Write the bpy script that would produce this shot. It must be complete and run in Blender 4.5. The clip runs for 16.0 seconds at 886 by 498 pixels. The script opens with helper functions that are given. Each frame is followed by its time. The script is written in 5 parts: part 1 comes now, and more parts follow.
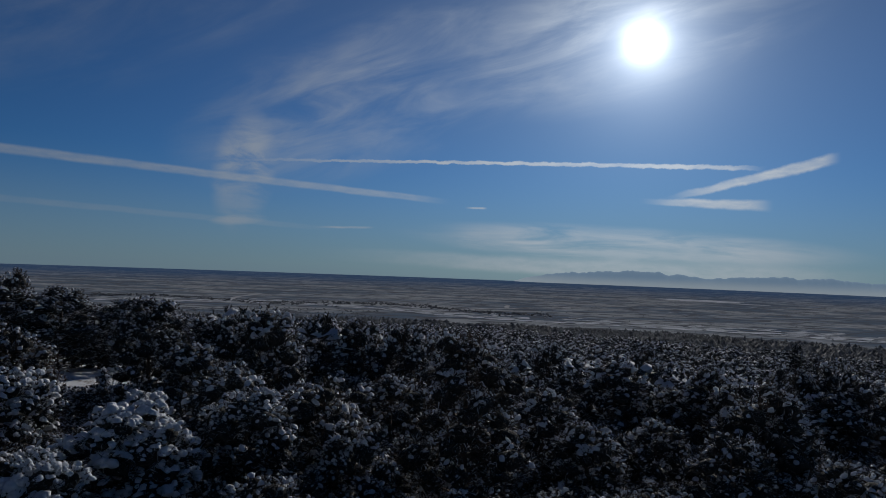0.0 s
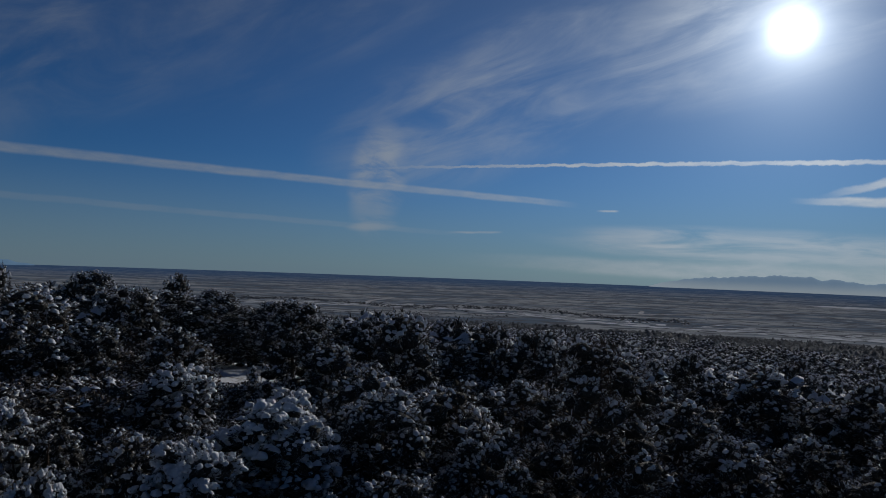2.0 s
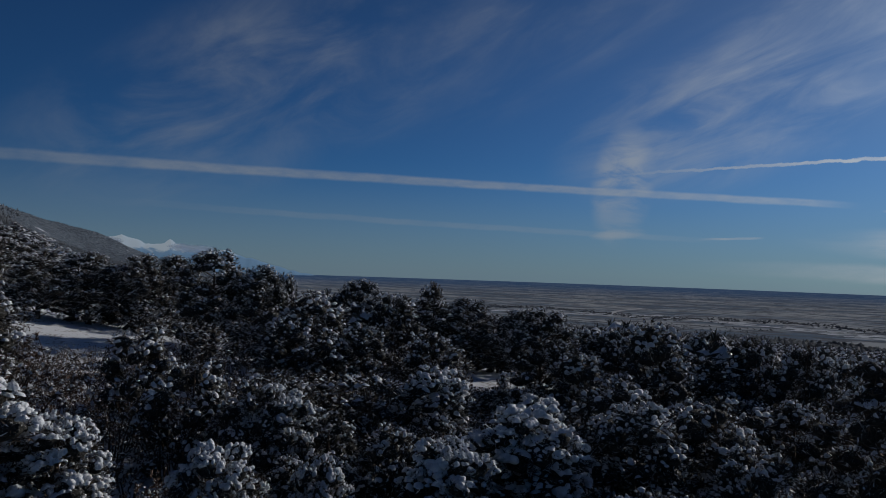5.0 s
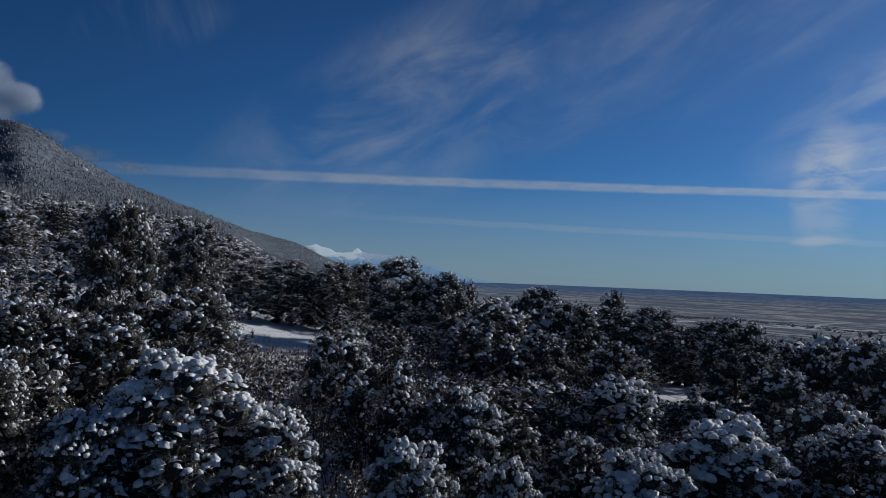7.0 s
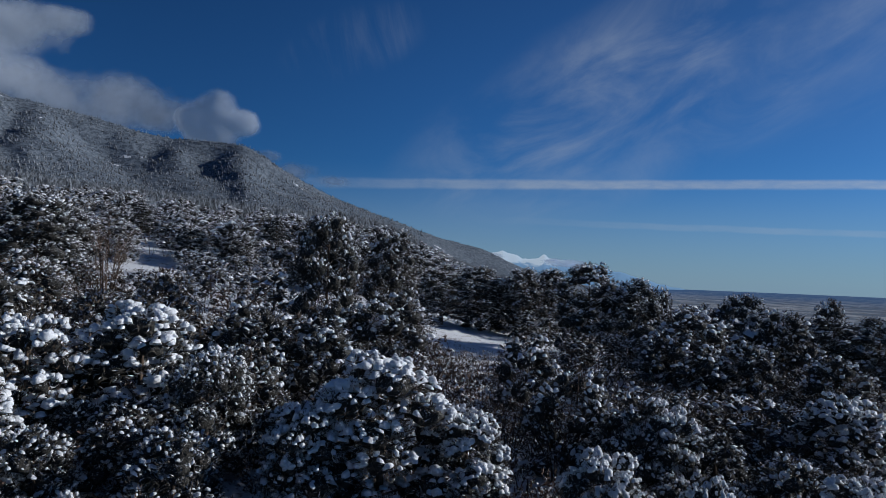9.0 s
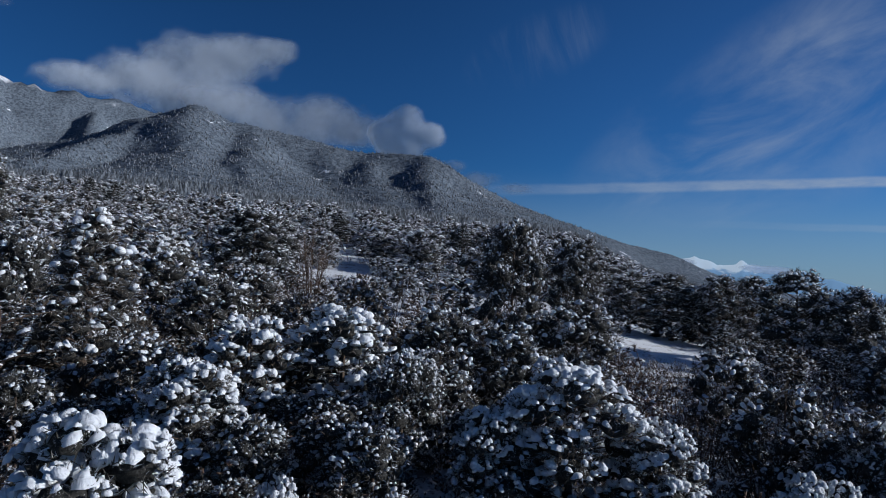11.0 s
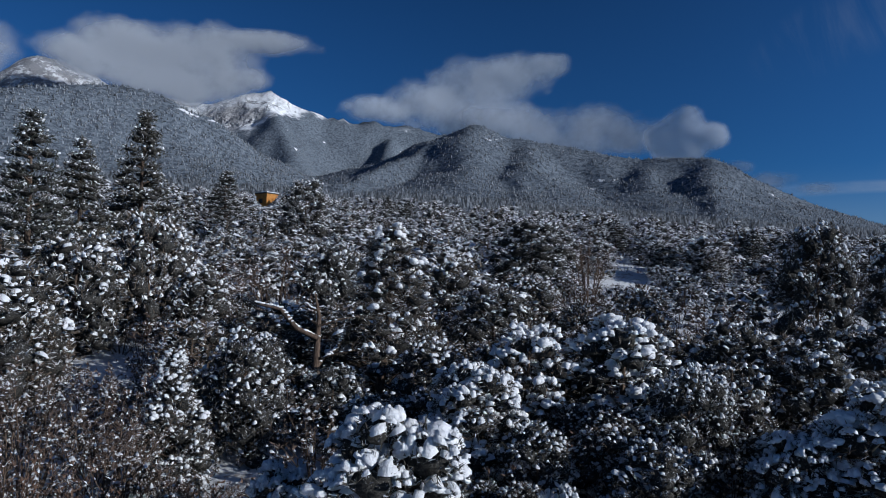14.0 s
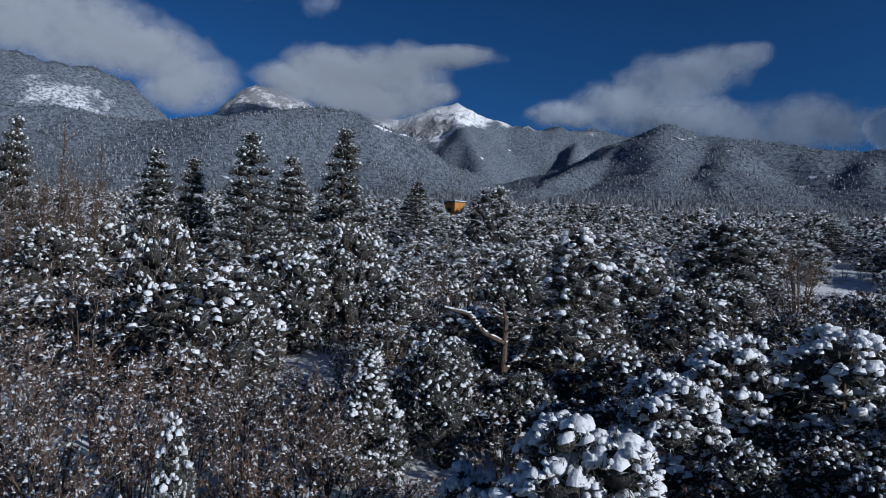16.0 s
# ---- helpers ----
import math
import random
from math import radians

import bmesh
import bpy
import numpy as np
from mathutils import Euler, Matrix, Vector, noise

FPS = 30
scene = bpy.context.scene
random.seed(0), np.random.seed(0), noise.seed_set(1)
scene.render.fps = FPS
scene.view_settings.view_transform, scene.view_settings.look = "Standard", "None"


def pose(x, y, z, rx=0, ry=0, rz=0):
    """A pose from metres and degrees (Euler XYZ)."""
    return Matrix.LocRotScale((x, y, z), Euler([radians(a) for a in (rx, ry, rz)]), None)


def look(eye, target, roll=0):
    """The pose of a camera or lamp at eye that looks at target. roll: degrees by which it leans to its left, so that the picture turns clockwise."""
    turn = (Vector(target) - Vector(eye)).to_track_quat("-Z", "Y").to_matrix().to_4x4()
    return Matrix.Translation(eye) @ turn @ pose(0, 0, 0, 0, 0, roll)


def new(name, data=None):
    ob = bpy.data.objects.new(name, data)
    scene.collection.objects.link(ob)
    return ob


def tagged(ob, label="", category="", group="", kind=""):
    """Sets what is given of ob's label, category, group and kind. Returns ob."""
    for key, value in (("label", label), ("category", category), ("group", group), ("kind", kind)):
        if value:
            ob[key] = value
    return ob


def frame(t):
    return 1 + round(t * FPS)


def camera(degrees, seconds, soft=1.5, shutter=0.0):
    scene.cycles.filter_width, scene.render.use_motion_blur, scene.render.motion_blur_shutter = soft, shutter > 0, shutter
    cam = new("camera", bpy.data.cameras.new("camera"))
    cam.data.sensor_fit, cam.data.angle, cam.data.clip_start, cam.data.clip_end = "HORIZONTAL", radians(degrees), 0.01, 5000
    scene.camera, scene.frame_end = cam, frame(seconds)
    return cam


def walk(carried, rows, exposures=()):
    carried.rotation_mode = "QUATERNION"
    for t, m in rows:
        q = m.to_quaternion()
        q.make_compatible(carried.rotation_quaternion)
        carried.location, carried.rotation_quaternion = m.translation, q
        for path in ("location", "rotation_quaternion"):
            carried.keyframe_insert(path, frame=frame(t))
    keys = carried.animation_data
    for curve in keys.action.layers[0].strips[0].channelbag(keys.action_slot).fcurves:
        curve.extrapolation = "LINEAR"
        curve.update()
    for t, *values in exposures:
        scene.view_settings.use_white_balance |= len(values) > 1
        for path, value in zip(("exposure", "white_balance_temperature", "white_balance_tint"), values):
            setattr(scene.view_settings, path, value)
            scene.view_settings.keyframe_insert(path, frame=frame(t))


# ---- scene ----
cam = camera(65.0, 16.0, soft=0.9)
walk(cam, [
    (0.0, pose(-0.002, -0.006, 9.499, 91.64, -2.12, -0.08)),
    (0.5, pose(-0.024, -0.027, 9.502, 91.66, -2.15, 2.28)),
    (1.0, pose(-0.041, -0.036, 9.507, 91.65, -2.14, 4.82)),
    (1.5, pose(-0.051, -0.040, 9.506, 91.65, -2.14, 7.60)),
    (2.0, pose(-0.055, -0.041, 9.508, 91.64, -2.08, 10.55)),
    (2.5, pose(-0.060, -0.037, 9.513, 91.60, -2.03, 14.04)),
    (3.0, pose(-0.064, -0.029, 9.515, 91.58, -1.97, 17.40)),
    (3.5, pose(-0.065, -0.016, 9.510, 91.58, -1.98, 20.70)),
    (4.0, pose(-0.066, -0.007, 9.501, 91.61, -1.93, 23.94)),
    (6.5, pose(-0.320, -0.301, 9.378, 91.87, -2.10, 41.09)),
    (7.0, pose(-0.335, -0.336, 9.373, 91.87, -2.14, 44.92)),
    (7.5, pose(-0.347, -0.368, 9.374, 91.84, -2.13, 48.72)),
    (8.0, pose(-0.348, -0.396, 9.375, 91.84, -2.18, 52.47)),
    (8.5, pose(-0.346, -0.422, 9.378, 91.83, -2.13, 56.30)),
    (9.0, pose(-0.349, -0.450, 9.378, 91.81, -2.08, 60.20)),
    (9.5, pose(-0.370, -0.481, 9.378, 91.80, -2.13, 64.01)),
    (12.0, pose(-0.295, -0.617, 9.378, 91.78, -2.17, 82.64)),
    (12.5, pose(-0.331, -0.625, 9.368, 91.77, -2.16, 86.39)),
    (13.0, pose(-0.364, -0.635, 9.355, 91.78, -2.11, 90.14)),
    (13.5, pose(-0.394, -0.645, 9.342, 91.78, -2.03, 93.88)),
    (14.0, pose(-0.434, -0.657, 9.335, 91.78, -2.04, 97.60)),
    (14.5, pose(-0.468, -0.664, 9.328, 91.78, -2.02, 101.39)),
    (15.0, pose(-0.491, -0.666, 9.322, 91.76, -1.97, 105.19)),
    (15.5, pose(-0.505, -0.669, 9.318, 91.78, -1.95, 109.01)),
    (16.0, pose(-0.516, -0.670, 9.313, 91.78, -1.91, 112.86)),
], exposures=[(0.0, -0.82, 6550, 10), (4.0, -0.9, 6550, 10), (7.0, -0.2, 6400, 10), (9.0, 0.03, 6100, 10), (12.0, 0.09, 5950, 10), (16.0, -0.02, 5950, 10)])
# ---------------------------------------------------------------- world, sun
SUN_AZ, SUN_EL = -15.75, 18.1          # degrees, azimuth to the left of +y
def heading(az, el=0.0):
    a, e = radians(az), radians(el)
    return Vector((-math.sin(a) * math.cos(e), math.cos(a) * math.cos(e), math.sin(e)))


class Nodes:
    """Short forms for building node trees."""
    def __init__(self, tree):
        self.tree = tree
        tree.nodes.clear()

    def add(self, kind, operation=None, data_type=None, blend=None):
        n = self.tree.nodes.new(kind)
        if operation:
            n.operation = operation
        if data_type:
            n.data_type = data_type
        if blend:
            n.blend_type = blend
        return n

    def put(self, socket, value):
        if isinstance(value, bpy.types.NodeSocket):
            self.tree.links.new(value, socket)
        elif value is not None:
            socket.default_value = value

    def math(self, op, a, b=None, c=None, clamp=False):
        n = self.add("ShaderNodeMath", op)
        n.use_clamp = clamp
        for s, v in zip(n.inputs, (a, b, c)):
            self.put(s, v)
        return n.outputs[0]

    def ramp(self, x, lo, hi, a=0.0, b=1.0, smooth=True):
        n = self.add("ShaderNodeMapRange")
        n.interpolation_type = "SMOOTHSTEP" if smooth else "LINEAR"
        for s, v in zip(n.inputs, (x, lo, hi, a, b)):
            self.put(s, v)
        return n.outputs[0]

    def combine(self, x, y, z):
        n = self.add("ShaderNodeCombineXYZ")
        for s, v in zip(n.inputs, (x, y, z)):
            self.put(s, v)
        return n.outputs[0]

    def noise(self, vec, scale, detail=4.0, rough=0.55, distort=0.0):
        n = self.add("ShaderNodeTexNoise")
        self.put(n.inputs["Vector"], vec)
        for k, v in (("Scale", scale), ("Detail", detail), ("Roughness", rough), ("Distortion", distort)):
            n.inputs[k].default_value = v
        return n.outputs["Fac"]

    def mix(self, fac, a, b):
        n = self.add("ShaderNodeMix", data_type="RGBA")
        self.put(n.inputs[0], fac)
        self.put(n.inputs[6], a if not isinstance(a, tuple) else (*a, 1.0))
        self.put(n.inputs[7], b if not isinstance(b, tuple) else (*b, 1.0))
        return n.outputs[2]

    def bump(self, height, strength, distance):
        n = self.add("ShaderNodeBump")
        n.inputs["Strength"].default_value, n.inputs["Distance"].default_value = strength, distance
        self.put(n.inputs["Height"], height)
        return n.outputs[0]


def build_world():
    world = bpy.data.worlds.new("sky")
    scene.world = world
    world.use_nodes = True
    N = Nodes(world.node_tree)
    sky = N.add("ShaderNodeTexSky")
    sky.sky_type, sky.sun_disc = "NISHITA", False
    sky.sun_elevation, sky.sun_rotation = radians(SUN_EL), radians(-SUN_AZ)
    sky.altitude, sky.air_density, sky.dust_density, sky.ozone_density = 2600.0, 1.0, 0.6, 3.0
    tc = N.add("ShaderNodeTexCoord")
    d = tc.outputs["Generated"]
    sep = N.add("ShaderNodeSeparateXYZ")
    N.put(sep.inputs[0], d)
    x, y, z = sep.outputs
    az = N.math("MULTIPLY", N.math("ARCTAN2", N.math("MULTIPLY", x, -1.0), y), 180 / math.pi)
    el = N.math("MULTIPLY", N.math("ARCSINE", z), 180 / math.pi)
    plane = N.combine(az, el, 0.0)

    def trail(a, b, c, lo, hi, w_lo, w_hi, power, wobble=0.3, scale=0.25, fade=3.0):
        """A thin cloud along el = a + b az + c az^2 from azimuth lo to hi."""
        line = N.math("ADD", N.math("MULTIPLY", N.math("ADD", N.math("MULTIPLY", az, c), b), az), a)
        wob = N.math("MULTIPLY", N.math("SUBTRACT", N.noise(plane, scale, 5.0, 0.6), 0.5), wobble)
        off = N.math("ABSOLUTE", N.math("ADD", N.math("SUBTRACT", el, line), wob))
        width = N.ramp(az, lo, hi, w_lo, w_hi, smooth=False)
        body = N.ramp(N.math("DIVIDE", off, width), 0.92, 0.35)
        ends = N.math("MULTIPLY", N.ramp(az, lo, lo + fade), N.ramp(az, hi - max(fade, 0.45 * (hi - lo)), hi, 1.0, 0.0))
        grain = N.ramp(N.noise(N.combine(N.math("MULTIPLY", az, 0.3), el, 0.0), 1.1, 6.0, 0.65), 0.25, 0.7, 0.5, 1.0)
        return N.math("MULTIPLY", N.math("MULTIPLY", body, ends), N.math("MULTIPLY", grain, power))

    def streaks(az0, el0, ra, re, angle, stretch, scale, lo, hi, power, seed):
        """Combed cirrus inside a soft ellipse."""
        dx, dy = N.math("SUBTRACT", az, az0), N.math("SUBTRACT", el, el0)
        ca, sa = math.cos(radians(angle)), math.sin(radians(angle))
        u = N.math("ADD", N.math("MULTIPLY", dx, ca), N.math("MULTIPLY", dy, sa))
        v = N.math("SUBTRACT", N.math("MULTIPLY", dy, ca), N.math("MULTIPLY", dx, sa))
        rim = N.math("ADD", N.math("POWER", N.math("DIVIDE", u, ra), 2.0), N.math("POWER", N.math("DIVIDE", v, re), 2.0))
        mask = N.ramp(rim, 0.05, 1.0, 1.0, 0.0)
        comb = N.noise(N.combine(N.math("DIVIDE", u, stretch), v, seed), scale, 7.0, 0.58, 0.5)
        big = N.noise(N.combine(dx, dy, seed + 5.0), 0.09, 3.0, 0.5)
        body = N.math("MULTIPLY", N.ramp(comb, lo, hi), N.ramp(big, 0.3, 0.65, 0.35, 1.0))
        return N.math("MULTIPLY", N.math("MULTIPLY", body, mask), power)

    parts = [trail(*row) for row in TRAILS] + [streaks(*row) for row in CIRRUS]
    veil = parts[0]
    for p in parts[1:]:
        veil = N.math("ADD", veil, N.math("MULTIPLY", p, N.math("SUBTRACT", 1.0, veil, clamp=True)))
    # the sun's disc and the bright veil round it
    dot = N.add("ShaderNodeVectorMath", operation="DOT_PRODUCT")
    N.put(dot.inputs[0], d)
    dot.inputs[1].default_value = heading(SUN_AZ, SUN_EL)
    ang = N.math("MULTIPLY", N.math("ARCCOSINE", N.math("MINIMUM", dot.outputs["Value"], 0.999999)), 180 / math.pi)
    disc = N.math("EXPONENT", N.math("DIVIDE", ang, -0.45))
    near = N.math("EXPONENT", N.math("DIVIDE", ang, -2.4))
    wide = N.math("EXPONENT", N.math("DIVIDE", ang, -16.0))
    glow = N.math("ADD", N.math("MULTIPLY", disc, SUN_DISC), N.math("ADD", N.math("MULTIPLY", near, GLOW_NEAR), N.math("MULTIPLY", wide, GLOW_WIDE)))
    light = N.math("ADD", 1.0, N.math("MULTIPLY", wide, 2.8))
    cloud = N.add("ShaderNodeVectorMath", operation="SCALE")
    cloud.inputs[0].default_value = CLOUD_COLOUR
    N.put(cloud.inputs["Scale"], light)
    deep = N.math("MULTIPLY", N.ramp(el, 14.0, 50.0, 1.0, 0.5), N.math("MULTIPLY", N.ramp(ang, 20.0, 50.0, 1.05, 0.96), N.ramp(ang, 68.0, 102.0, 1.15, 0.84)))          # thin dry air: the sky darkens quickly overhead
    tint = N.add("ShaderNodeMix", data_type="RGBA", blend="MULTIPLY")
    tint.inputs[0].default_value = 1.0
    N.put(tint.inputs[6], sky.outputs[0])
    tint.inputs[7].default_value = (*SKY_TINT, 1.0)
    dome = N.add("ShaderNodeVectorMath", operation="SCALE")
    N.put(dome.inputs[0], tint.outputs[2])
    N.put(dome.inputs["Scale"], deep)
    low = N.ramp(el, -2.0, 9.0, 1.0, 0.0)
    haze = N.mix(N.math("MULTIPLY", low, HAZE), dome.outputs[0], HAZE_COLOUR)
    seen = N.mix(N.math("MINIMUM", veil, 0.9), haze, cloud.outputs[0])
    shine = N.add("ShaderNodeVectorMath", operation="SCALE")
    shine.inputs[0].default_value = (0.88, 0.98, 1.08)
    N.put(shine.inputs["Scale"], glow)
    total = N.add("ShaderNodeVectorMath", operation="ADD")
    N.put(total.inputs[0], seen)
    N.put(total.inputs[1], shine.outputs[0])
    bg = N.add("ShaderNodeBackground")
    N.put(bg.inputs[0], total.outputs[0])
    bg.inputs[1].default_value = SKY_STRENGTH
    out = N.add("ShaderNodeOutputWorld")
    N.put(out.inputs[0], bg.outputs[0])


SKY_STRENGTH, SKY_TINT = 0.05, (0.285, 0.70, 1.11)
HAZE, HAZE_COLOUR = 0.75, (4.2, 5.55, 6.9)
SUN_DISC, GLOW_NEAR, GLOW_WIDE = 390.0, 44.0, 4.5
CLOUD_COLOUR = (6.4, 7.1, 7.9)
# a, b, c, from, to, half width at both, strength, wobble, scale, fade
TRAILS = [
    (5.55, 0.081, -0.00090, -0.8, 82.0, 0.36, 0.66, 0.55, 0.25, 0.3, 5.0),
    (8.75, -0.020, -0.0014, -25.0, 21.0, 0.27, 0.12, 0.95, 0.45, 0.9, 3.0),
    (1.85, -0.241, 0.0, -29.8, -17.0, 0.62, 0.36, 0.95, 0.5, 0.6, 1.5),
    (6.6, 0.040, 0.0, -25.5, -15.5, 0.62, 0.30, 0.9, 0.3, 0.6, 2.0),
    (2.5, 0.050, -0.0003, 8.0, 60.0, 0.30, 0.42, 0.2, 0.3, 0.3, 8.0),
    (5.10, 0.0, 0.0, -3.6, -1.6, 0.12, 0.12, 0.7, 0.1, 0.6, 0.5),
    (3.38, -0.035, 0.0, 5.6, 10.8, 0.12, 0.14, 0.6, 0.15, 0.5, 1.0),
    (0.7, 0.02, 0.0, -34.0, 12.0, 1.4, 0.7, 0.6, 0.8, 0.12, 10.0),
]
# azimuth, elevation, half sizes, lean, stretch, scale, low, high, strength, seed
CIRRUS = [
    (6.0, 14.0, 18.0, 7.0, -20.0, 4.0, 0.38, 0.30, 0.80, 0.62, 1.0),
    (16.2, 7.2, 2.7, 5.5, 6.0, 2.5, 0.7, 0.32, 0.66, 0.78, 2.0),
    (-14.0, 19.0, 18.0, 6.5, -12.0, 5.0, 0.42, 0.30, 0.78, 0.58, 3.0),
    (44.0, 14.5, 24.0, 8.5, -22.0, 2.2, 0.22, 0.32, 0.84, 0.55, 4.0),
    (22.0, 20.0, 22.0, 6.5, -25.0, 4.0, 0.30, 0.36, 0.84, 0.22, 6.0),
    (68.0, 18.0, 3.0, 7.0, 70.0, 4.0, 0.4, 0.38, 0.85, 0.24, 7.0),
    (16.4, 3.3, 2.5, 0.5, -6.0, 4.0, 1.0, 0.26, 0.58, 0.75, 9.0),
    (-14.0, 2.4, 19.0, 1.7, 2.0, 7.0, 0.8, 0.26, 0.62, 0.85, 8.0),
]
build_world()
lamp = bpy.data.lights.new("sun", "SUN")
lamp.energy, lamp.angle, lamp.color = 3.5, radians(0.53), (1.0, 0.97, 0.93)
sun = new("sun", lamp)
sun.matrix_world = look(heading(SUN_AZ, SUN_EL) * 300, (0, 0, 0))
# ---------------------------------------------------------------- terrain
EYE = 9.5
def fbm(x, y, octaves=5, seed=0, gain=0.5):
    """Value noise on a lattice, about -1 to 1, for arrays."""
    total, amp, norm = np.zeros_like(x, dtype=float), 1.0, 0.0
    for o in range(octaves):
        f = 2.0 ** o
        u, v = x * f + 17.3 * o + seed * 7.7, y * f - 9.1 * o + seed * 3.1
        i, j = np.floor(u), np.floor(v)
        a, b = u - i, v - j
        a, b = a * a * (3 - 2 * a), b * b * (3 - 2 * b)
        def h(p, q):
            s = np.sin(p * 127.1 + q * 311.7 + seed * 74.7) * 43758.5453
            return (s - np.floor(s)) * 2 - 1
        total += amp * ((h(i, j) * (1 - a) + h(i + 1, j) * a) * (1 - b) + (h(i, j + 1) * (1 - a) + h(i + 1, j + 1) * a) * b)
        norm += amp
        amp *= gain
    return total / norm


def smooth(x, lo, hi):
    t = np.clip((x - lo) / (hi - lo), 0, 1)
    return t * t * (3 - 2 * t)


def crest(*nodes):
    """Ridge nodes (azimuth, distance, elevation seen from the path) as x, y, z."""
    out = []
    for az, r, el in nodes:
        a = radians(az)
        out.append((-math.sin(a) * r, math.cos(a) * r, EYE + r * math.tan(radians(el))))
    return out


# crest lines of the mountains with the steepness of their flanks
RIDGES = [
    (0.62, crest((52, 2500, -2.4), (56.5, 2350, -1.5), (62.2, 2150, 1.65), (66.5, 2020, 4.5), (71.5, 1900, 6.6), (77.3, 1800, 9.4), (82, 1850, 9.5), (91, 1900, 11.0), (95.6, 1900, 12.1))),
    (0.70, crest((95.6, 1900, 12.1), (99.5, 1780, 10.0), (103, 1600, 8.2), (106.5, 1400, 6.6))),
    (0.44, crest((74.4, 1850, 7.9), (73.4, 1560, 5.5), (72.6, 1300, 3.4))),
    (0.38, crest((81.6, 1840, 9.4), (81.2, 1580, 7.0), (80.0, 1250, 4.2))),
    (0.52, crest((77.3, 1800, 9.4), (76.5, 1500, 6.6), (76, 1250, 4.3))),
    (0.42, crest((91, 1900, 11.0), (91.5, 1550, 8.3), (91, 1200, 5.0))),
    (0.36, crest((95.6, 1900, 12.1), (96.5, 1550, 8.6), (97, 1250, 5.6))),
    (0.95, crest((90, 3300, 9.0), (97, 3300, 11.2), (101, 3300, 11.7), (103.6, 3250, 11.8), (107.8, 3200, 12.2), (110.4, 3200, 13.0), (111.8, 3200, 13.6), (113.0, 3210, 13.65), (114.6, 3230, 13.3), (117, 3300, 12.3), (121, 3400, 12.4), (124, 3350, 12.9), (126.3, 3300, 13.8), (127.5, 3300, 14.1), (128.7, 3300, 14.2), (129.7, 3300, 12.8), (133, 3300, 10.5))),
    (1.1, crest((112.4, 3200, 13.5), (111.5, 2900, 11.6), (110, 2650, 9.0))),
    (1.1, crest((102, 3300, 11.5), (102.5, 2950, 9.6), (103.5, 2600, 7.6))),
    (1.1, crest((121, 3400, 12.4), (119.5, 3000, 11.4), (118, 2700, 10.2))),
    (0.62, crest((107, 1600, 6.0), (109.5, 1500, 7.6), (112.4, 1450, 9.1), (117.2, 1400, 11.6), (120, 1400, 12.5), (123, 1420, 13.0), (126, 1380, 12.6), (129.4, 1300, 12.0), (134, 1350, 11.3), (142, 1450, 10.6), (155, 1500, 10.6))),
    (1.0, crest((135.4, 2300, 10.4), (136.8, 2300, 11.6), (138.0, 2300, 13.4), (139.4, 2300, 13.6), (142.2, 2300, 14.2), (147, 2350, 14.3), (160, 2500, 14.5))),
]


def terrain(x, y):
    r = np.hypot(x, y)
    az = np.degrees(np.arctan2(-x, y))
    a0 = np.radians(az - 115)
    near = 0.09 * np.minimum(r, 110) * np.cos(a0)
    # falls away to the plain
    drop = np.clip((r - 50) / 900, 0, 1)
    low = near + (-66 - near) * drop + 10 * smooth(r, 1500, 4900)
    # or climbs to the foot of the mountains
    up = near + (0.125 * np.clip(r - 90, 0, 200) + 0.075 * np.clip(r - 290, 0, None)) * np.cos(a0)
    side = smooth(np.cos(np.radians(az - 112)), 0.50, 0.70)
    back = smooth(r, 40, 90)
    z = near * (1 - back) + back * (low * (1 - side) + up * side)
    flat = smooth(r, 900, 1100) * (1 - side)
    best = np.full_like(z, -1e9)
    warp = 70 * fbm(x / 420, y / 420, 4, 3)
    for steep, nodes in RIDGES:
        for p, q in zip(nodes[:-1], nodes[1:]):
            dx, dy = q[0] - p[0], q[1] - p[1]
            t = np.clip(((x - p[0]) * dx + (y - p[1]) * dy) / (dx * dx + dy * dy), 0, 1)
            dist = np.hypot(x - p[0] - t * dx, y - p[1] - t * dy)
            top = p[2] + t * (q[2] - p[2])
            dist = np.maximum(dist + warp * smooth(dist, 30, 250), 0)
            best = np.maximum(best, top - steep * (np.sqrt(dist ** 2 + 15 ** 2) - 15) * (1 - 0.25 * smooth(dist, 200, 900)))
    k = 34.0
    m = np.maximum(best, z)
    hill = m + k * np.log(np.exp((best - m) / k) + np.exp((z - m) / k))
    lift = hill - z
    z = z + lift
    rough = smooth(lift, 15, 120)
    z += rough * (17 * fbm(x / 230, y / 230, 4, 1) - 22 * np.abs(fbm(x / 150, y / 150, 4, 5))) * smooth(r, 500, 1400)
    crags = smooth(z, 430, 560) * smooth(r, 1900, 2200)
    z += crags * (7 * fbm(x / 45, y / 45, 3, 15) - 38 * np.abs(fbm(x / 110, y / 110, 4, 16, 0.6)) + 6)
    z += (1 - flat) * (0.22 * fbm(x / 6, y / 6, 3, 2) + 0.9 * fbm(x / 38, y / 38, 3, 4) * smooth(r, 15, 60))
    z += 3.0 * fbm(x / 90, y / 90, 3, 6) * smooth(r, 150, 350) * (1 - flat)
    return z


def height(x, y):
    return float(terrain(np.array([float(x)]), np.array([float(y)]))[0])


